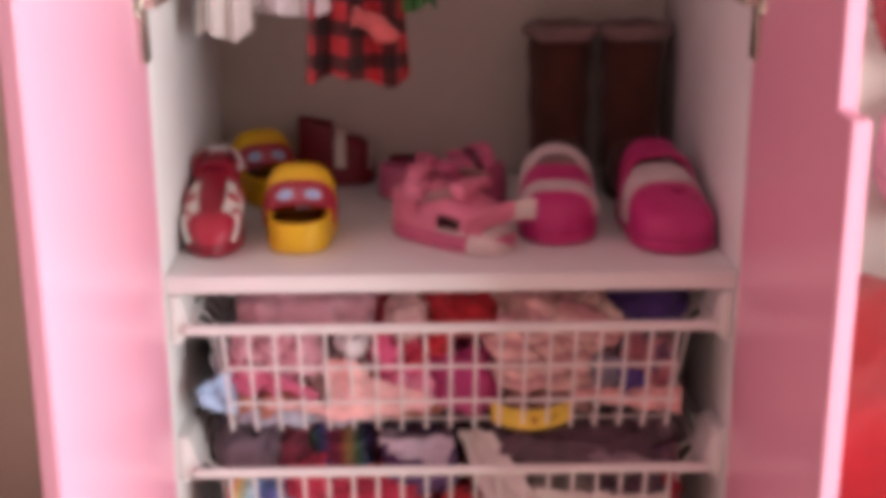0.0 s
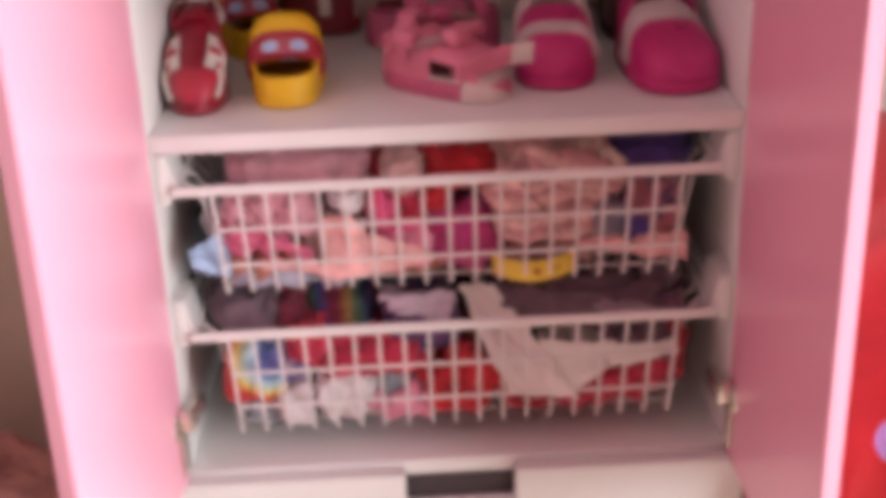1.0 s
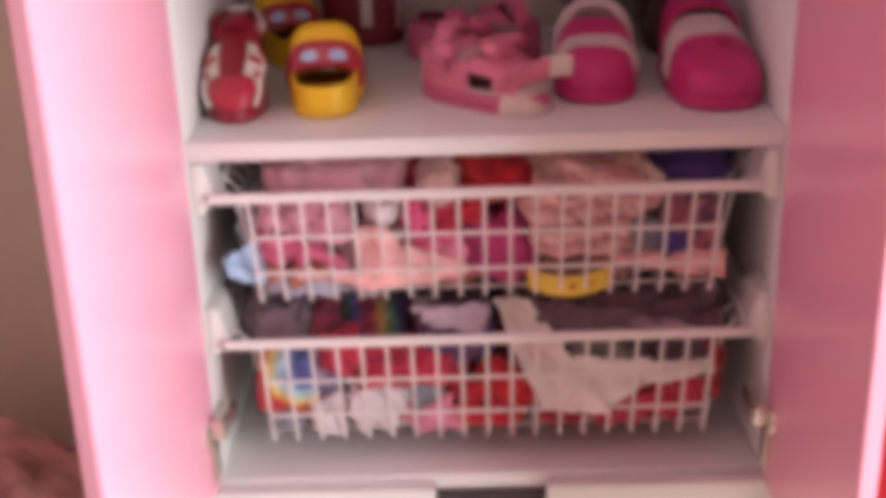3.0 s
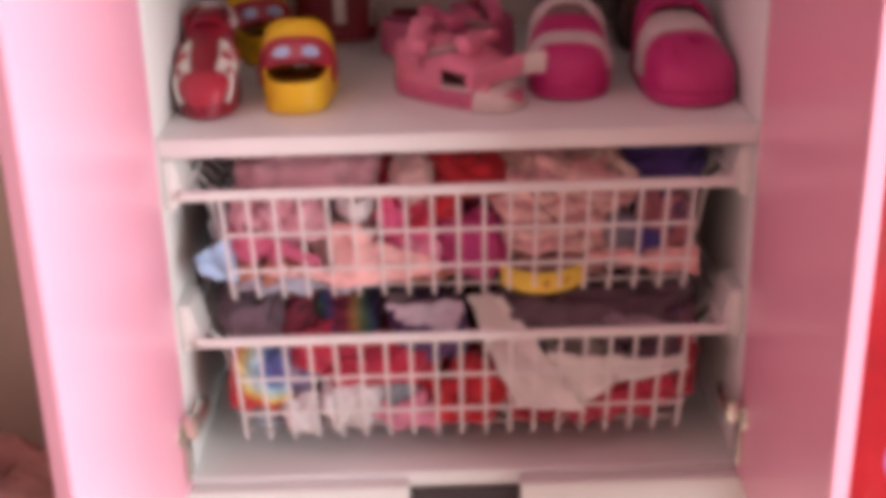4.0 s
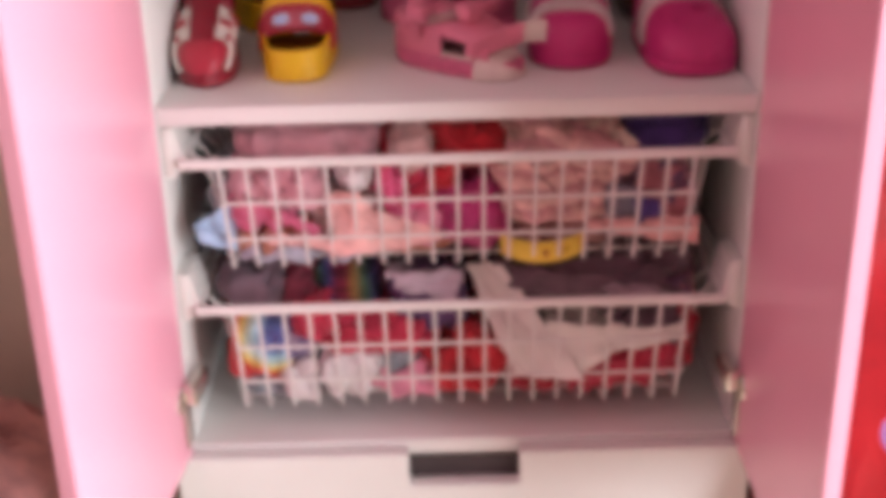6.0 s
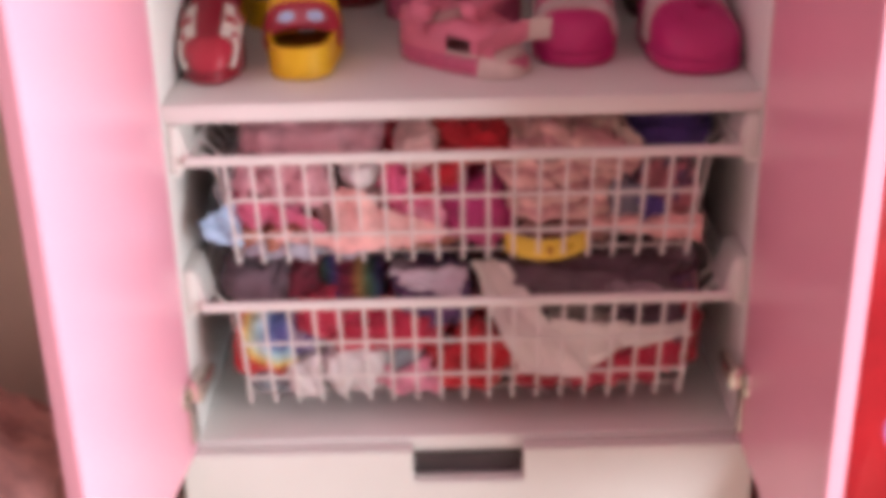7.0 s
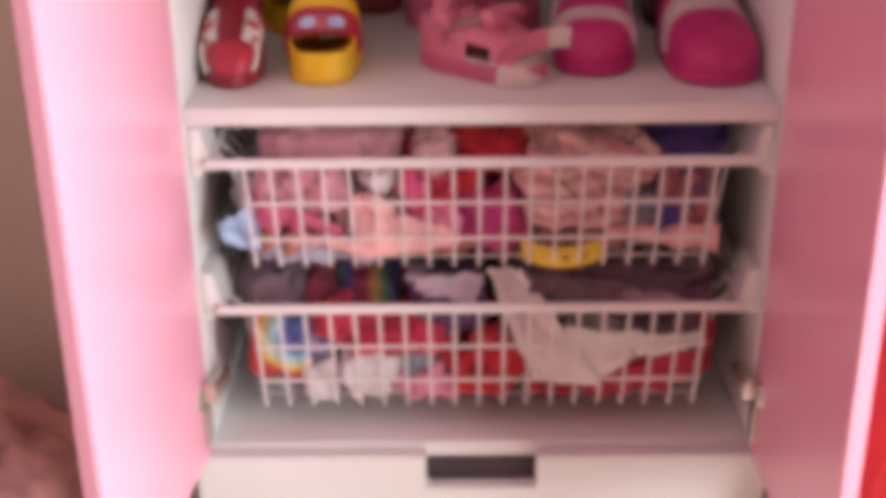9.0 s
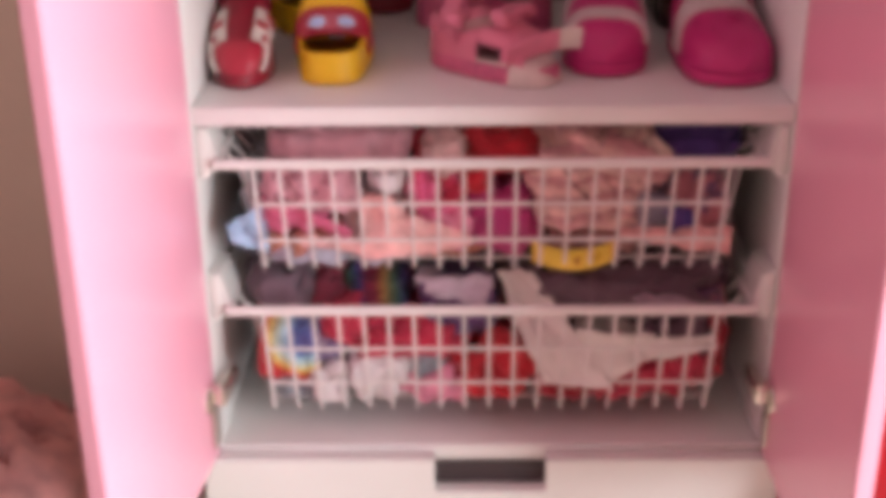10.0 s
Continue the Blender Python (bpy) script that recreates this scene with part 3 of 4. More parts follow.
def headband():
    """A bowed flat band lying against the front wires, with a round button."""
    ob = holder("yellow_headband", pose(0.082, 0.022, 0.832), "yellow hair band with a dark button in the basket", "headband", "clothes in the wire baskets")
    rows = []
    for i in range(25):
        f = i / 24 * 2 - 1
        x, y = 0.040 * f, 0.012 * f * f - 0.010
        low = -0.009 + 0.005 * f * f
        rows.append([Vector((x, y + 0.004 * v, low + 0.020 * v)) for v in (0.0, 0.25, 0.5, 0.75, 1.0)])
    part("band", sheet(bmesh.new(), rows, 0.0025), YELLOW, ob)
    bm = bmesh.new()
    bmesh.ops.create_cone(bm, cap_ends=True, segments=16, radius1=0.0036, radius2=0.0030, depth=0.003, matrix=Matrix.Translation((0.003, -0.0125, 0.001)) @ Matrix.Rotation(radians(90), 4, "X"))
    part("button", bm, BROWNPRINT, ob, "small dark button")


headband()
draped("blue_shirt", "pale blue shirt corner poking out of the basket side", "shirt", (
    ("shirt_corner", ((-0.222, 0.030, 0.888), (-0.222, 0.020, 0.838), (-0.256, 0.012, 0.859), (-0.261, 0.012, 0.872))),
), BLUE, 4)
draped("cream_camisole", "cream strappy camisole lying across the striped cardigan", "top", (
    ("strap", ((0.134, 0.050, 0.956), (0.144, 0.050, 0.958), (0.174, 0.012, 0.945), (0.165, 0.012, 0.943))),
    ("hem", ((0.104, 0.050, 0.948), (0.140, 0.050, 0.953), (0.135, 0.030, 0.954), (0.102, 0.030, 0.947))),
), CREAM, 5)
draped("peach_blouse", "light peach blouse crumpled behind the upper basket wires", "blouse", (
    ("sleeve", ((-0.128, 0.022, 0.899), (-0.098, 0.014, 0.903), (-0.058, 0.010, 0.842), (-0.125, 0.010, 0.836))),
    ("blouse_body", ((-0.119, 0.016, 0.873), (-0.090, 0.012, 0.884), (-0.007, 0.012, 0.857), (-0.064, 0.010, 0.838))),
    ("blouse_hem", ((-0.190, 0.014, 0.858), (-0.187, 0.012, 0.848), (-0.118, 0.011, 0.840), (-0.122, 0.013, 0.856))),
), PEACH, 6)
draped("hot_pink_camisole", "hot pink thin camisole squeezed behind the front wires", "top", (
    ("front_panel", ((-0.218, 0.018, 0.886), (-0.205, 0.014, 0.897), (-0.150, 0.012, 0.872), (-0.146, 0.014, 0.862))),
    ("strap", ((-0.172, 0.013, 0.876), (-0.160, 0.012, 0.880), (-0.136, 0.011, 0.866), (-0.142, 0.012, 0.858))),
), HOT, 11)
draped("rose_camisole", "pale rose camisole with brown shadows behind the wires", "top", (
    ("front_panel", ((-0.188, 0.022, 0.926), (-0.140, 0.018, 0.928), (-0.128, 0.014, 0.888), (-0.172, 0.016, 0.884))),
    ("strap", ((-0.205, 0.018, 0.924), (-0.196, 0.016, 0.927), (-0.172, 0.014, 0.890), (-0.182, 0.014, 0.888))),
), SPOTTED, 12)
draped("pink_ribbon", "hot pink printed ribbon twisted among the pink shirts", "ribbon", (
    ("ribbon_end", ((-0.084, 0.018, 0.928), (-0.066, 0.016, 0.929), (-0.050, 0.013, 0.888), (-0.068, 0.013, 0.886))),
), HOTPRINT, 13)
draped("pink_shawl", "pale pink knitted shawl folded over the striped cardigan", "shawl", (
    ("fold", ((0.030, 0.020, 0.922), (0.064, 0.016, 0.930), (0.118, 0.012, 0.870), (0.068, 0.012, 0.868))),
    ("fold_edge", ((0.074, 0.018, 0.926), (0.104, 0.016, 0.928), (0.128, 0.012, 0.892), (0.108, 0.012, 0.884))),
), STRIPE, 14)
draped("navy_belt", "dark navy belt end between denim and maroon clothes", "belt", (
    ("belt_end", ((0.172, 0.018, 0.886), (0.196, 0.016, 0.888), (0.199, 0.014, 0.868), (0.176, 0.014, 0.866))),
), NAVY, 15)
draped("pale_pink_scarf", "pale pink scarf spread along the basket front", "scarf", (
    ("scarf_body", ((0.127, 0.016, 0.866), (0.132, 0.012, 0.857), (0.236, 0.012, 0.840), (0.236, 0.016, 0.867))),
), PEACH, 7)
draped("lilac_scarf", "greyish lilac scarf lying across the dark trousers", "scarf", (
    ("scarf_body", ((0.090, 0.100, 0.782), (0.127, 0.100, 0.784), (0.210, 0.020, 0.781), (0.158, 0.020, 0.779))),
), LILACDARK, 8)
draped("lilac_blouse", "pale lilac blouse crumpled on purple clothes", "blouse", (
    ("blouse_body", ((-0.073, 0.090, 0.792), (-0.001, 0.090, 0.791), (0.004, 0.030, 0.794), (-0.077, 0.030, 0.801))),
    ("blouse_front", ((-0.074, 0.032, 0.806), (0.004, 0.030, 0.806), (-0.006, 0.014, 0.782), (-0.058, 0.018, 0.790))),
), LILAC, 9)

# sleeves and legs that lie over their garments
for owner, name, place, size, turn, material in (("knit_cardigan", "sleeve", (0.020, -0.068, 0.030), (0.050, 0.022, 0.017), 14, STRIPE), ("knit_cardigan", "sleeve", (-0.020, -0.070, -0.022), (0.042, 0.020, 0.016), -10, STRIPE), ("folded_blouse", "sleeve", (0.010, -0.060, 0.004), (0.058, 0.030, 0.013), 3, DUSTY), ("folded_blouse", "collar", (-0.030, -0.020, 0.014), (0.030, 0.040, 0.008), -4, DUSTY), ("grey_trouser", "trouser_leg", (-0.02, -0.080, 0.010), (0.075, 0.024, 0.016), 9, GREYPURPLE), ("grey_trouser", "trouser_leg", (0.055, -0.060, 0.018), (0.050, 0.026, 0.014), -8, GREYPURPLE), ("red_dress", "sleeve", (0.012, -0.050, 0.020), (0.026, 0.016, 0.016), 30, RED), ("raspberry_coat", "sleeve", (0.020, -0.056, 0.008), (0.052, 0.020, 0.016), -12, RASP)):
    limb = part(name, lump(bmesh.new(), size, len(name) + turn, 0.005), material, bpy.data.objects[owner])
    limb.matrix_local = pose(*place, 0, turn, 0)


# ---- shoes on the shelf ----
SHELF = 0.9965


def width_at(u, wid, power=3.0):
    q = max(0.0, 1 - abs(2 * u - 1) ** power) ** 0.5
    k = min(1, max(0, (u - 0.15) / 0.6))
    return wid / 2 * q * (0.80 + 0.20 * k * k * (3 - 2 * k))


def outline(length, wid, z, grow=1.0, n=40, power=3.0):
    out = []
    for i in range(n):
        t = math.tau * i / n
        u = 0.5 - 0.5 * math.cos(t)
        out.append(Vector((math.copysign(width_at(u, wid, power), math.sin(t)) * grow, length * (0.5 + (u - 0.5) * grow), z)))
    return out


def sole(length, wid, h, power=3.0):
    return rings_mesh(bmesh.new(), [outline(length, wid, h * f, grow, 40, power) for f, grow in ((0, 0.93), (0.18, 0.99), (0.55, 1.0), (0.9, 0.99), (1.0, 0.95))])


def upper_point(u, phi, length, wid, h, high, u0, off=0.0, toe=0.62, box_=5.0, sq=0.75, power=3.0):
    """A point of the upper: it rises from the toe, whose share of the full height is toe, to the instep."""
    k = max(0.0, min(1.0, (u - u0) / (1 - u0)))
    top = high * (toe + (1 - toe) * (1 - k) ** 1.2) * max(0.0, 1 - k ** box_) ** 0.5
    w = width_at(u, wid, power) * 0.97
    c, s = math.cos(phi), math.sin(phi)
    p = Vector((w * math.copysign(abs(c) ** sq, c), u * length, h + top * abs(s) ** sq))
    nrm = Vector((c * max(top, 0.004), 0.35 * k * top, s * max(w, 0.004))).normalized()
    return p + nrm * off


def skin(length, wid, h, high, u0, ua, ub, pa=0.0, pb=math.pi, off=0.0, thick=0.003, nu=14, nv=18, **shape):
    rows = []
    for i in range(nu + 1):
        u = ua + (min(ub, 0.99995) - ua) * i / nu
        rows.append([upper_point(u, pa + (pb - pa) * j / nv, length, wid, h, high, u0, off, **shape) for j in range(nv + 1)])
    return sheet(bmesh.new(), rows, -thick)


def heel_wall(length, wid, h, high, u1, lean=0.10, thick=0.003, slope=0.0, n=26, power=3.0):
    """A low wall round the heel, from one side round the back to the other."""
    t1 = math.acos(1 - 2 * u1)
    rows = [[] for _ in range(5)]
    for i in range(n + 1):
        t = -t1 + 2 * t1 * i / n
        u = 0.5 - 0.5 * math.cos(t)
        x = math.copysign(width_at(u, wid, power), math.sin(t)) * 0.97
        hh = high * (1 - slope * u / u1)
        for k in range(5):
            f = k / 4
            rows[k].append(Vector((x * (1 - lean * f * f), u * length + (1 - u / u1) * lean * f * f * 0.2 * length, h + hh * f)))
    return sheet(bmesh.new(), rows, thick)


def insole(length, wid, h, material, shoe, grow=0.9):
    return part("insole", rings_mesh(bmesh.new(), [outline(length, wid, h - 0.003, grow), outline(length, wid, h + 0.002, grow), outline(length, wid, h + 0.002, grow * 0.5)]), material, shoe)


def shoe_at(name, x, y, turn, label, group, size=1.0, z=SHELF, roll=0):
    """Toe along local +y; the heel's lowest point is the origin."""
    return holder(name, pose(x, y, z, 0, roll, turn) @ Matrix.Diagonal((size, size, size, 1)), label, "shoe", group)


# red sneaker
def red_sneaker(x, y, turn):
    sh = shoe_at("sneaker", x, y, turn, "red sneaker with white side straps on the shelf", "red sneakers")
    L, wd, h, H, u0 = 0.170, 0.063, 0.012, 0.062, 0.34
    sh_k = dict(length=L, wid=wd, h=h, high=H, u0=u0, toe=0.46, box_=7.0, sq=0.52)
    part("sole", sole(L, wd, h), RLEATHER, sh)
    part("upper", skin(**sh_k, ua=0.32, ub=1.0), RLEATHER, sh)
    part("heel_counter", heel_wall(L, wd, h, 0.070, 0.38, 0.10), RLEATHER, sh)
    part("tongue", skin(L, wd * 0.92, h, 0.070, 0.34, 0.14, 0.40, 0.25, math.pi - 0.25, 0.0, 0.004, toe=0.46, sq=0.5), RLEATHER, sh, "padded red tongue")
    part("toe_cap", skin(**sh_k, ua=0.87, ub=1.0, pa=0.16, pb=math.pi - 0.16, off=0.003), RFOAM, sh, "raspberry rubber toe cap")
    for side in (0, 1):
        def span(a, b):
            return dict(pa=a, pb=b) if not side else dict(pa=math.pi - b, pb=math.pi - a)
        part("side_panel", skin(**sh_k, ua=0.55, ub=0.85, **span(0.40, 1.34), off=0.0030, thick=0.002), WHITE_TRIM, sh, "white side panel")
        for ua, p0, p1 in ((0.56, 0.40, 0.95), (0.68, 0.80, 1.28), (0.79, 0.40, 0.90)):
            part("strap", skin(**sh_k, ua=ua, ub=ua + 0.055, **span(p0, p1), off=0.0048, thick=0.002, nu=4, nv=10), RFOAM, sh, "red strap")
        # Dark skin laid on the upper as painted shade; no recess is cut.
        part("side_gap_shade", skin(**sh_k, ua=0.86, ub=0.93, **span(0.08, 0.30), off=0.0038, thick=0.001, nu=6, nv=6), DARK_RUBBER, sh, "dark patch painting the shade beside the toe cap")
        cord = []
        for i in range(13):
            f = i / 12
            p = 0.62 * (1 - f) ** 1.3 + 0.05
            cord.append(upper_point(0.83 + 0.11 * f, p if not side else math.pi - p, off=0.0050, **sh_k))
        part("cord", tube(bmesh.new(), cord, 0.0024, 8), WHITE_TRIM, sh, "thin pale cord")
    part("collar", tube(bmesh.new(), [(0.024 * math.cos(a), 0.040 + 0.034 * math.sin(a), h + 0.067 - 0.012 * abs(math.cos(a)) ** 3) for a in (math.pi + math.pi * i / 18 for i in range(19))], 0.0055, 8), FLEECE, sh, "pale padded collar")
    insole(L, wd, h, INSOLE, sh)
    return sh


red_sneaker(-0.2555, 0.226, 183.5)


# slip-on clogs
def clog(name, x, y, turn, label, group, L, wd, kind):
    sh = shoe_at(name, x, y, turn, label, group)
    h, u0 = 0.016, 0.38
    if kind == "character":
        def arch(rows, pa, pb, off=0.0, thick=0.004):
            out = []
            for u, top in rows:
                w = width_at(u, wd, 6.0) + off
                row = []
                for j in range(25):
                    c, q = math.cos(pa + (pb - pa) * j / 24), math.sin(pa + (pb - pa) * j / 24)
                    row.append(Vector((w * math.copysign(abs(c) ** 0.6, c), u * L, 0.012 + (top + off - 0.012) * abs(q) ** 0.6)))
                out.append(row)
            return sheet(bmesh.new(), out, -thick)

        def band_at(f, x, off):
            u, top = 0.40 + 0.13 * f, 0.036 + 0.023 * f
            c = min(0.999, (abs(x) / (width_at(u, wd, 6.0) * 1.04)) ** (1 / 0.6))
            return Vector((x, u * L - off, 0.012 + (top - 0.012) * (1 - c * c) ** 0.3 + off * 0.5))

        part("sole", sole(L, wd, 0.012, 6.0), YFOAM, sh)
        part("heel_wall", heel_wall(L, wd * 0.99, 0.010, 0.023, 0.46, -0.03, 0.004, -0.06, 40, 6.0), YFOAM, sh, "yellow open heel cup")
        part("vamp", arch([(0.525, 0.055), (0.56, 0.067), (0.60, 0.075), (0.66, 0.077), (0.74, 0.068), (0.84, 0.057), (0.92, 0.042), (0.97, 0.030), (0.995, 0.018)], 0.0, math.pi), YFOAM, sh, "yellow foam toe box")
        part("band", arch([(0.40, 0.036), (0.44, 0.043), (0.485, 0.051), (0.53, 0.059)], 0.10, math.pi - 0.10, 0.0035), RFOAM, sh, "red printed band")
        for nm, cx, a, b, off, mt, tg in (("print", 0.0, 0.027, 0.30, 0.0042, PINKPRINT, "dull pink oval print"), ("badge", -0.0145, 0.0085, 0.22, 0.0054, BLUEPRINT, "pale blue oval print"), ("badge", 0.0145, 0.0085, 0.22, 0.0054, BLUEPRINT, "pale blue oval print")):
            rows = []
            for i in range(9):
                v = -0.995 + 1.99 * i / 8
                half = a * math.sqrt(1 - v * v)
                rows.append([band_at(0.50 + b * v, cx + half * (j / 6 - 1), off) for j in range(13)])
            part(nm, sheet(bmesh.new(), rows, -0.0008), mt, sh, tg)
        insole(L, wd, 0.012, BROWNPRINT, sh)
        return sh
    H = 0.056
    k = dict(length=L, wid=wd, h=h, high=H, u0=u0, toe=0.50 if kind == "plain" else 0.60, box_=7.0, sq=0.62, power=5.0 if kind == "plain" else 3.5)
    part("sole", sole(L, wd, h, 5.0 if kind == "plain" else 3.5), PFOAM, sh)
    part("vamp", skin(**k, ua=0.44, ub=1.0, thick=0.005), PFOAM, sh)

    def arch(u, wide, low, top, lean, r, n=26):
        """A bent roll standing across the shoe, from one side over to the other."""
        w = width_at(u, wd) * wide
        return tube(bmesh.new(), [(w * math.cos(a), u * L - lean * math.sin(a), low + (top - low) * abs(math.sin(a)) ** 0.7) for a in (math.pi * i / n for i in range(n + 1))], r, 10)

    if kind == "plain":
        part("heel_wall", heel_wall(L, wd, h - 0.002, 0.030, 0.5, 0.02, 0.005), PFOAM, sh)
        part("trim_band", skin(**k, ua=0.40, ub=0.60, off=0.003, thick=0.006), FLEECE, sh, "off-white trim band")
        part("heel_strap", skin(L, wd * 1.04, h, H + 0.022, 0.2, 0.24, 0.44, 0.05, math.pi - 0.05, 0.002, 0.005, sq=0.6), PFOAM_DARK, sh, "raised dark pink heel strap")
        # Solid dark discs on the vamp paint the shade of vent holes.
        for u, p in ((0.70, 0.95), (0.70, 2.2), (0.80, 1.25), (0.80, 1.9)):
            bm = bmesh.new()
            tube(bm, [upper_point(u, p, off=0.0002, **k), upper_point(u, p, off=0.0012, **k)], 0.0032, 12)
            part("vent_shade", bm, PFOAM_DARK, sh, "small dark disc painting a vent hole's shade")
        part("charm", tube(bmesh.new(), [upper_point(0.70, 1.62, off=0.0002, **k), upper_point(0.70, 1.62, off=0.0035, **k)], 0.0075, 18), PFOAM_DARK, sh, "dark pink round charm")
    else:
        part("heel_wall", heel_wall(L, wd, h - 0.002, 0.052, 0.42, 0.04, 0.005, 0.35), FLEECE, sh, "off-white fleece lined heel")
        part("collar", arch(0.36, 0.90, h + 0.012, h + 0.060, 0.016, 0.0105), FLEECE, sh, "off-white fleece collar")
        # Shade inside the shoe's mouth is painted by the darker fleece.
        part("throat", skin(L, wd * 0.86, h, H + 0.010, 0.2, 0.30, 0.46, 0.2, math.pi - 0.2, 0.0, 0.003, sq=0.6), FLEECE_SHADED, sh, "shaded fleece lining")
        part("stripe", skin(**k, ua=0.70, ub=0.81, pa=0.14, pb=math.pi - 0.14, off=0.003, thick=0.003), FLEECE, sh, "off-white band")
        part("upper_band", skin(**k, ua=0.43, ub=0.69, off=0.002, thick=0.004), PFOAM, sh)
    insole(L, wd, h, FLEECE, sh)
    return sh


clog("slip_on_clog", -0.157, 0.066, 2, "yellow foam slip-on with a red printed band", "yellow slip-ons", 0.142, 0.080, "character")
clog("slip_on_clog", -0.193, 0.262, 20, "yellow foam slip-on standing behind a red sneaker", "yellow slip-ons", 0.142, 0.080, "character")
clog("foam_clog", 0.222, 0.236, 180 + 6, "hot pink foam clog with a white trim band", "pink clogs", 0.186, 0.090, "plain")
clog("foam_clog", 0.126, 0.245, 180 - 4, "hot pink foam clog with an off-white fleece collar", "pink clogs", 0.158, 0.088, "lined")


# pink sandals
def sandal(x, y, turn, label, leather, roll=0, loose=True):
    sh = shoe_at("sandal", x, y, turn, label, "pink sandals", roll=roll)
    L, wd, h, H, u0 = 0.150, 0.064, 0.018, 0.048, 0.34
    part("sole", sole(L, wd, h), PLEATHER_DEEP, sh)
    part("toe_bumper", skin(L, wd * 1.12, 0.001, 0.034, 0.5, 0.76, 1.0, 0.0, math.pi, 0.003, 0.003), WHITE_TRIM, sh, "off-white toe bumper")
    part("heel_counter", heel_wall(L, wd, h, 0.036, 0.42, 0.10), leather, sh)
    part("toe_strap", skin(L, wd, h, H, u0, 0.69, 0.85, thick=0.003), leather, sh)
    part("instep_strap", skin(L, wd, h, H, u0, 0.37, 0.49, off=0.001, thick=0.003), leather, sh)
    part("side_strap", skin(L, wd, h, H, u0, 0.48, 0.70, 0.36, 0.95, thick=0.003), leather, sh)
    part("side_strap", skin(L, wd, h, H, u0, 0.48, 0.70, math.pi - 0.95, math.pi - 0.36, thick=0.003), leather, sh)
    part("centre_strap", skin(L, wd, h, H, u0, 0.62, 0.74, 0.84, 2.3, 0.002, 0.003), leather, sh)
    part("ankle_strap", skin(L, wd * 1.05, h, 0.062, 0.1, 0.20, 0.32, 0.2, math.pi - 0.5, 0.004, 0.003), leather, sh)
    part("strap_tip", skin(L, wd * 1.05, h, 0.062, 0.1, 0.19, 0.33, 0.3, 0.75, 0.007, 0.003), leather, sh)
    for nm, f0, f1, mt, tg in (("loose_strap", 0.0, 0.7, leather, ""), ("loose_strap_end", 0.7, 1.0, WHITE_TRIM, "white strap end"))[:2 if loose else 0]:
        rows = []
        for i in range(9):
            f = f0 + (f1 - f0) * i / 8
            c = Vector((0.032 - 0.040 * f, 0.112 + 0.060 * f, 0.028 + 0.022 * math.sin(f * 1.7)))
            rows.append([c + Vector((0.004, 0.003, 0.011)) * (k / 3 - 1) for k in range(7)])
        part(nm, sheet(bmesh.new(), rows, 0.003), mt, sh, tg)
    for sx in (-1, 1):
        part("piping", tube(bmesh.new(), [upper_point(0.50 + 0.24 * i / 8, math.pi / 2 + sx * (math.pi / 2 - 0.03), L, wd, h, H, u0, 0.001) for i in range(9)], 0.0016, 6), WHITE_TRIM, sh, "pale piping over the sole")
    part("ankle_collar", tube(bmesh.new(), [(0.024 * math.cos(a), 0.060 + 0.030 * math.sin(a), 0.052 + 0.008 * math.sin(a)) for a in (math.tau * i / 22 for i in range(22))], 0.0055, 8, True), INSOLE, sh, "grey pink padded collar")
    for fx, fy, fz in ((0.014, 0.098, 0.062), (-0.016, 0.094, 0.060), (0.026, 0.050, 0.058)):
        bow = lump(bmesh.new(), (0.013, 0.010, 0.007), fx * 90 + 7, 0.004, 22, 12)
        bmesh.ops.translate(bow, verts=bow.verts, vec=(fx, fy, fz))
        part("bow", bow, leather, sh, "small gathered bow")
    part("buckle", tube(bmesh.new(), [(0.029 + 0.003 * math.cos(a), 0.026 + 0.008 * math.cos(a), 0.050 + 0.008 * math.sin(a)) for a in (math.tau * i / 16 for i in range(16))], 0.0026, 6, True), leather, sh, "round strap loop")
    insole(L, wd, h, INSOLE, sh)
    return sh


sandal(-0.058, 0.155, -125, "pink open sandal with a white sole on the shelf", PLEATHER)
sandal(0.070, 0.262, 122, "deep pink sandal lying behind the other sandal", PLEATHER_DEEP, loose=False)


# shoes at the back
def back_shoe(x, y, turn, label, leather, heel=0.062, trim=True):
    sh = shoe_at("trainer", x, y, turn, label, "dark red trainers")
    L, wd, h, H, u0 = 0.145, 0.066, 0.016, 0.050, 0.40
    part("sole", sole(L, wd, h), leather, sh)
    part("upper", skin(L, wd, h, H, u0, 0.36, 1.0, toe=0.80, box_=8.0), leather, sh)
    part("heel_counter", heel_wall(L, wd, h, heel, 0.46, 0.16, slope=0.15), leather, sh)
    if trim:
        part("stripe", skin(L, wd, h, H, u0, 0.50, 0.63, 0.1, math.pi - 0.1, 0.003, 0.002, toe=0.80, box_=8.0), WHITE_TRIM, sh, "white strap over the instep")
        part("piping", skin(L, wd, h, H, u0, 0.925, 0.955, 0.05, math.pi - 0.05, 0.003, 0.002, toe=0.80, box_=8.0), WHITE_TRIM, sh, "thin white toe piping")
    insole(L, wd, h, DARK_RUBBER, sh)
    return sh


back_shoe(-0.184, 0.392, -90, "dark red trainer with white strap at the back", MLEATHER, 0.068).scale = (0.9, 0.68, 1.0)
back_shoe(-0.070, 0.395, -96, "dull dark red flat trainer at the back", MLEATHER, trim=False).scale = (0.8, 0.68, 0.42)
back_shoe(-0.080, 0.318, -100, "raspberry pink flat shoe behind the sandals", PLEATHER_DEEP, 0.05, trim=False).scale = (0.8, 0.70, 0.62)


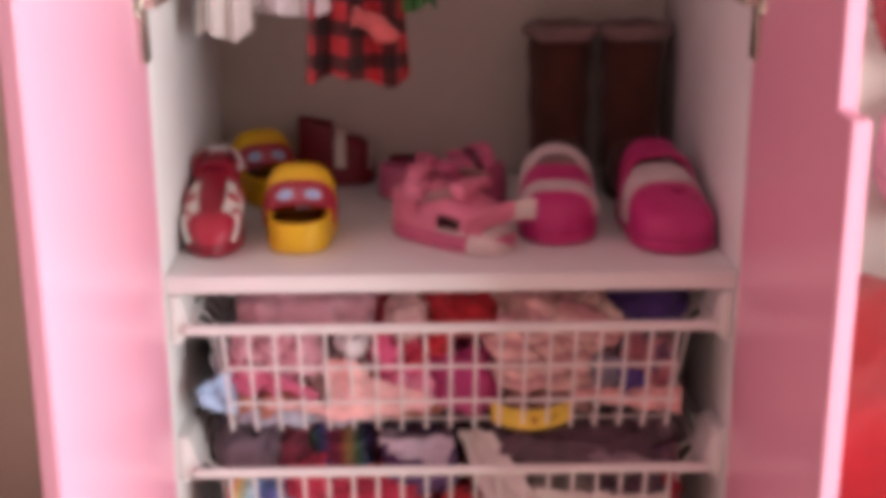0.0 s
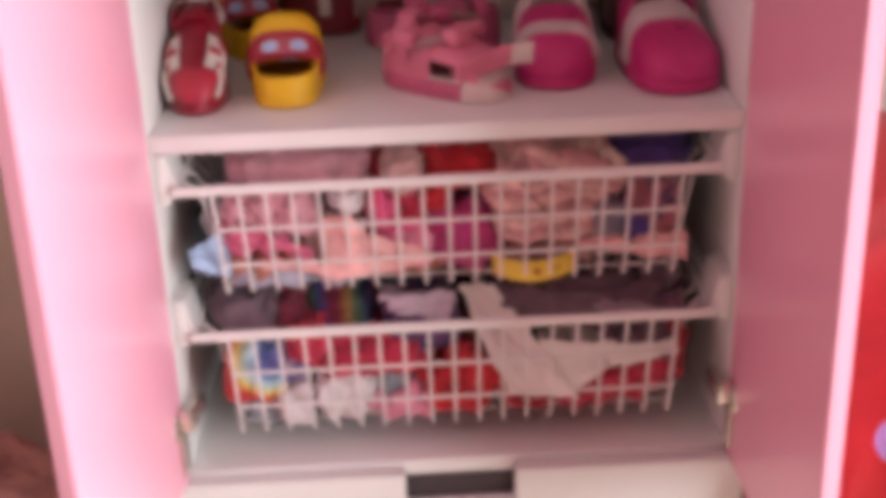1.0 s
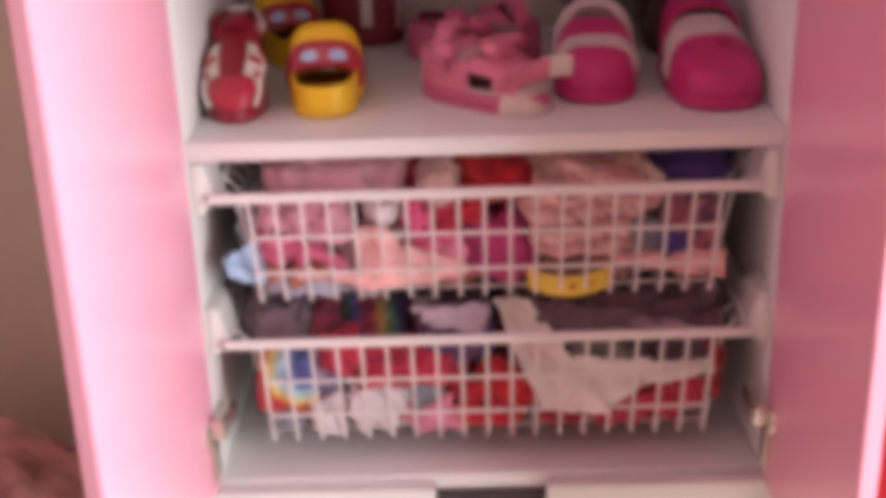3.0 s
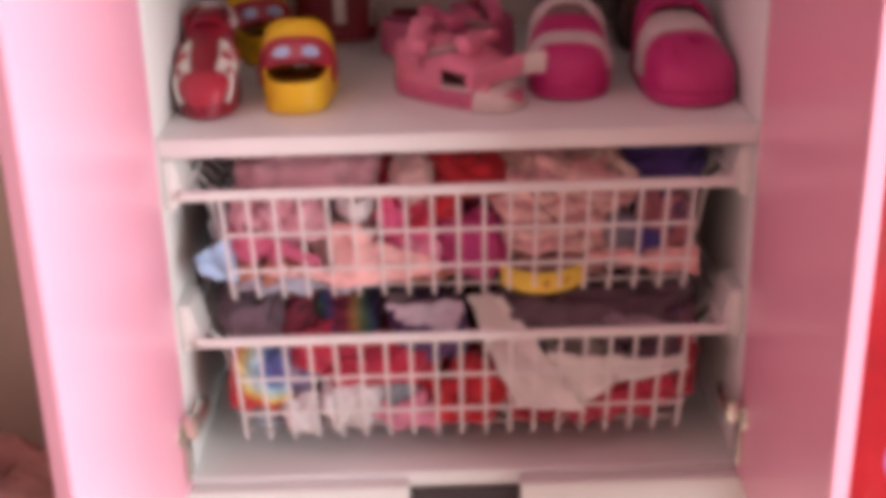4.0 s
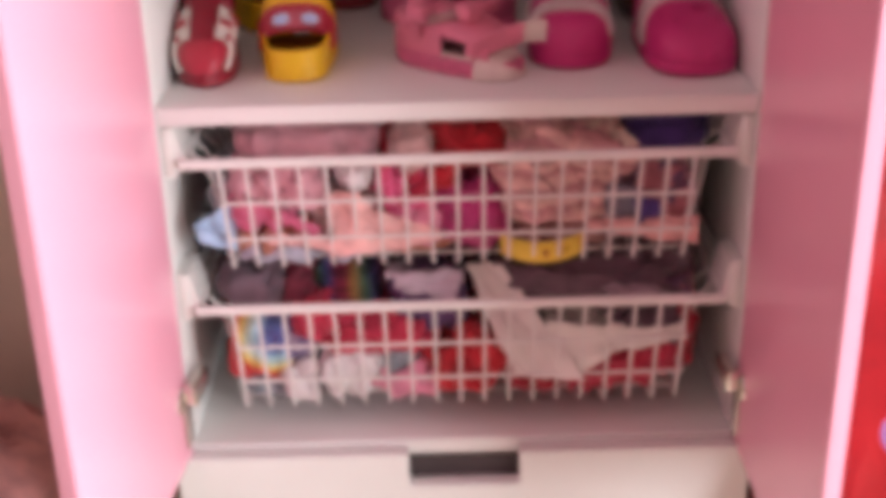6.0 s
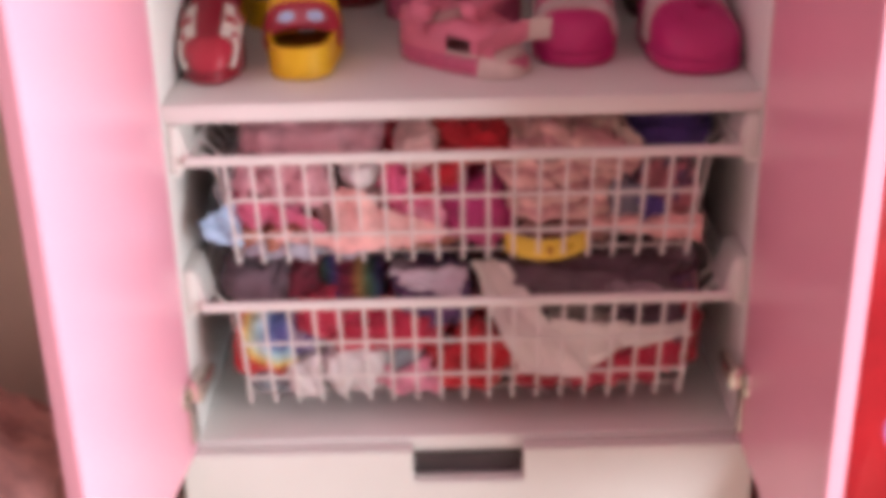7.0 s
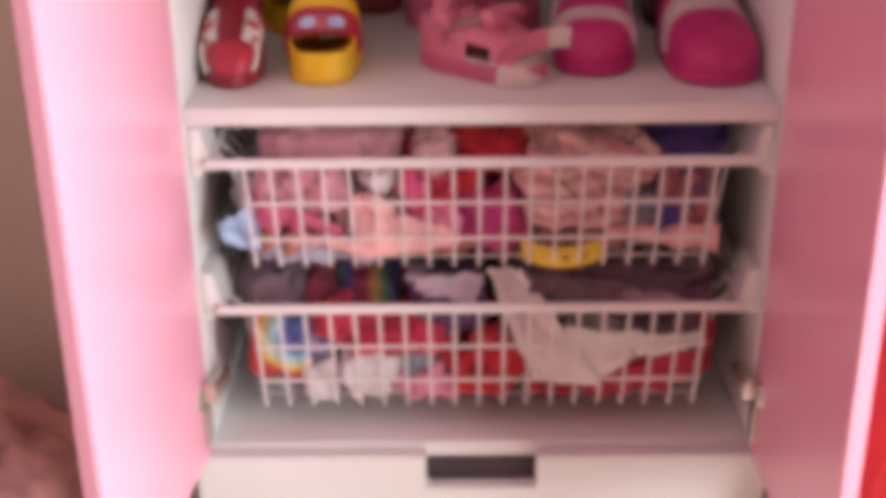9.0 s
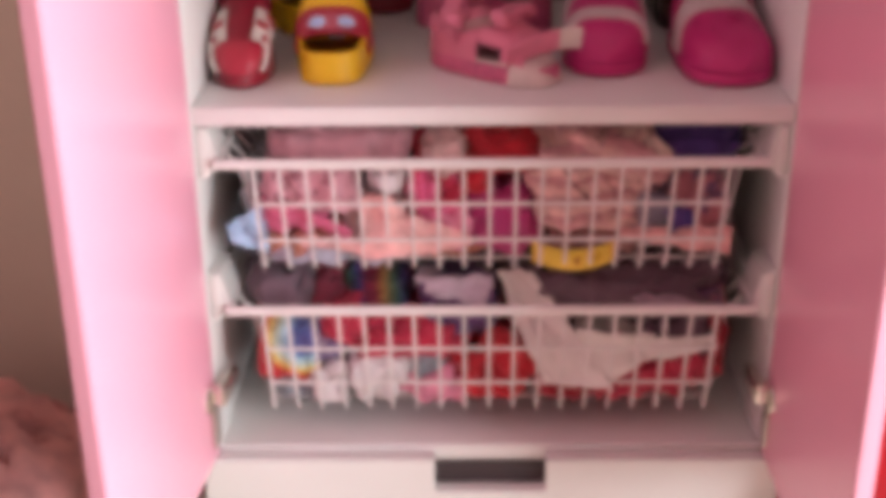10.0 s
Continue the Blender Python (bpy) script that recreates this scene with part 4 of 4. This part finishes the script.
def boot(x, y, turn):
    bt = holder("boot", pose(x, y, SHELF, 0, 0, turn), "brown suede boot with a fleece cuff on the shelf", "boot", "brown boots")
    L, wd, h = 0.150, 0.074, 0.014
    part("sole", sole(L, wd, h), DARK_RUBBER, bt)
    part("foot", skin(L, wd, h, 0.070, 0.30, 0.0, 1.0, thick=0.003), SUEDE, bt)
    rings = []
    for k in range(13):
        f = k / 12
        z = 0.03 + 0.162 * f
        rx, ry = 0.036 + 0.003 * f + 0.0012 * math.sin(f * 17), 0.044 + 0.002 * math.sin(f * 13)
        rings.append([Vector((rx * math.cos(a), 0.050 + ry * math.sin(a), z)) for a in (math.tau * i / 28 for i in range(28))])
    for k in range(6):
        f = k / 5
        rings.append([Vector((p.x * 0.90, 0.050 + (p.y - 0.050) * 0.90, 0.192 - 0.06 * f)) for p in rings[12]])
    part("shaft", rings_mesh(bmesh.new(), rings, False), SUEDE, bt)
    cuff = bmesh.new()
    tube(cuff, [(0.038 * math.cos(a), 0.050 + 0.045 * math.sin(a), 0.194 + 0.001 * math.sin(5 * a)) for a in (math.tau * i / 30 for i in range(30))], 0.009, 10, True)
    part("cuff", cuff, FLEECE_SHADED, bt, "fleece cuff in a colour darkened for shade")
    return bt


boot(0.142, 0.405, 180)
boot(0.228, 0.405, 183)


# ---- hanging clothes ----
def hanging(name, label, category, x, y, wid, low, top, material, seed, depth=0.03, flare=0.75, ribbon=None):
    """A garment on a wire hanger, pleated towards its hem."""
    ob = holder(name, pose(x, y, 0), label, category, "hanging clothes")
    bm = bmesh.new()
    rings, n = [], 56
    for k in range(22):
        f = k / 21
        z = low + (top - low) * f
        ring = []
        for i in range(n):
            a = math.tau * i / n
            ripple = (1 - f) * 0.55 * math.sin(a * 7 + seed) + 0.12 * noise.noise(Vector((a * 2, z * 12, seed)))
            wx = wid / 2 * (1 - (1 - flare) * f)
            ring.append(Vector((wx * math.cos(a), depth * (1 - 0.5 * f) * math.sin(a) * (1 + ripple), z + 0.006 * math.sin(3 * a + seed) * (1 - f))))
        rings.append(ring)
    part("fabric", rings_mesh(bm, rings), material, ob)
    if ribbon:
        rb = lump(bmesh.new(), (0.028, 0.008, 0.010), 6, 0.004, 30, 16)
        bmesh.ops.rotate(rb, verts=rb.verts, cent=(0, 0, 0), matrix=Matrix.Rotation(radians(28), 3, "Y"))
        bmesh.ops.translate(rb, verts=rb.verts, vec=(0.02, -depth - 0.004, low + 0.058))
        part("ribbon", rb, ribbon, ob, "light red ribbon")
    dy = 0.17 - y
    hk = [(0, 0, top - 0.01), (0, dy, RAIL - 0.016)] + [(0.0, dy + 0.016 * math.sin(a), RAIL - 0.016 * math.cos(a)) for a in (math.pi * i / 6 for i in range(1, 10))]
    part("hanger_hook", tube(bmesh.new(), hk, 0.0016, 6), CHROME, ob)
    return ob


hanging("plaid_skirt", "red and black plaid skirt hanging from the rail", "skirt", -0.095, 0.15, 0.110, 1.167, 1.40, PLAID, 1, ribbon=RIBBON)
hanging("white_blouse", "off-white blouse hanging beside the white dress", "blouse", -0.231, 0.145, 0.058, 1.216, 1.40, WHITEWARM, 2)
hanging("white_dress", "white dress hem hanging between blouse and skirt", "dress", -0.152, 0.165, 0.105, 1.238, 1.40, WHITE, 3)
hanging("green_shirt", "green shirt hanging beside the plaid skirt", "shirt", -0.033, 0.175, 0.045, 1.240, 1.39, GREEN, 4)


# ---- beside the wardrobe ----
def bean_bag():
    ob = holder("bean_bag", pose(0.765, 0.12, 0.0), "large bright red plush bean bag beside the wardrobe", "bean bag")
    bm = lump(bmesh.new(), (0.44, 0.36, 0.455), 70, 0.02, 64, 40, 0.5, 0.16)
    bmesh.ops.translate(bm, verts=bm.verts, vec=(0, 0, 0.452))
    part("cover", bm, REDPLUSH, ob)
    pw = lambda c: math.copysign(abs(c) ** 0.5, c)
    for a in (200, 250, 300):
        c, q = math.cos(radians(a)), math.sin(radians(a))
        pts = []
        for i in range(25):
            t = radians(-60 + 140 * i / 24)
            pts.append((0.446 * pw(math.cos(t)) * pw(c), 0.366 * pw(math.cos(t)) * pw(q), 0.452 + 0.46 * pw(math.sin(t))))
        part("seam", tube(bmesh.new(), pts, 0.006, 6), REDPLUSH, ob, "red piped seam")
    return ob


bean_bag()
bm = bmesh.new()
bmesh.ops.create_icosphere(bm, subdivisions=3, radius=0.020)
ball = part("toy_ball", bm, LILACBALL)
ball.matrix_world = pose(0.356, -0.262, 0.787)
tagged(ball, "small lilac rubber ball tucked against the bean bag", "ball")


def hung_bag(x, z, sx, sz, material, seed, label):
    ob = holder("hanging_bag", pose(x, Y1 - 0.075, z), label, "bag", "bags on the wall")
    part("pouch", lump(bmesh.new(), (sx, 0.06, sz), seed, 0.008), material, ob)
    part("strap", tube(bmesh.new(), [(-sx * 0.6, 0.05, sz * 0.8), (-0.02, 0.065, sz + 0.12), (0.02, 0.065, sz + 0.12), (sx * 0.6, 0.05, sz * 0.8)], 0.006, 8), material, ob)
    return ob


hung_bag(0.71, 1.33, 0.14, 0.22, CRIMSON, 81, "dark red cloth bag hanging on the wall")
hung_bag(0.73, 1.00, 0.13, 0.085, PINK, 82, "pink cloth bag hanging on the wall")


def fluffy_pouf():
    ob = holder("fluffy_pouf", pose(-0.72, 0.22, 0.0), "dusty pink fluffy pouf on the floor beside the wardrobe", "pouf")
    bm = lump(bmesh.new(), (0.24, 0.24, 0.25), 90, 0.02, 48, 30, 0.7, 0.06)
    bmesh.ops.translate(bm, verts=bm.verts, vec=(0, 0, 0.25))
    part("cushion", bm, PINKFLUFF, ob)
    rnd = random.Random(5)
    bm = bmesh.new()
    for k in range(1500):
        a, t = rnd.uniform(0, math.tau), rnd.uniform(0.0, 1.45)
        pw = lambda c: math.copysign(abs(c) ** 0.7, c)
        p = Vector((0.24 * pw(math.cos(t)) * pw(math.cos(a)), 0.24 * pw(math.cos(t)) * pw(math.sin(a)), 0.25 + 0.25 * pw(math.sin(t))))
        d = (p - Vector((0, 0, 0.2))).normalized()
        s = d.orthogonal().normalized()
        s.rotate(Matrix.Rotation(rnd.uniform(0, 6), 3, d))
        q = d.cross(s)
        r = rnd.uniform(0.007, 0.013)
        rows = []
        for i in range(4):
            f = i / 3
            rows.append([p - d * 0.01 + d * r * 1.5 * f + s * r * (j - 1) * (0.5 + 0.6 * f) + q * r * 0.5 * f * f * (1 if j != 1 else 0.3) for j in range(3)])
        sheet(bm, rows)
    tagged(part("ruffle", bm, PINKFLUFF, ob), kind="stuff")
    return ob


fluffy_pouf()
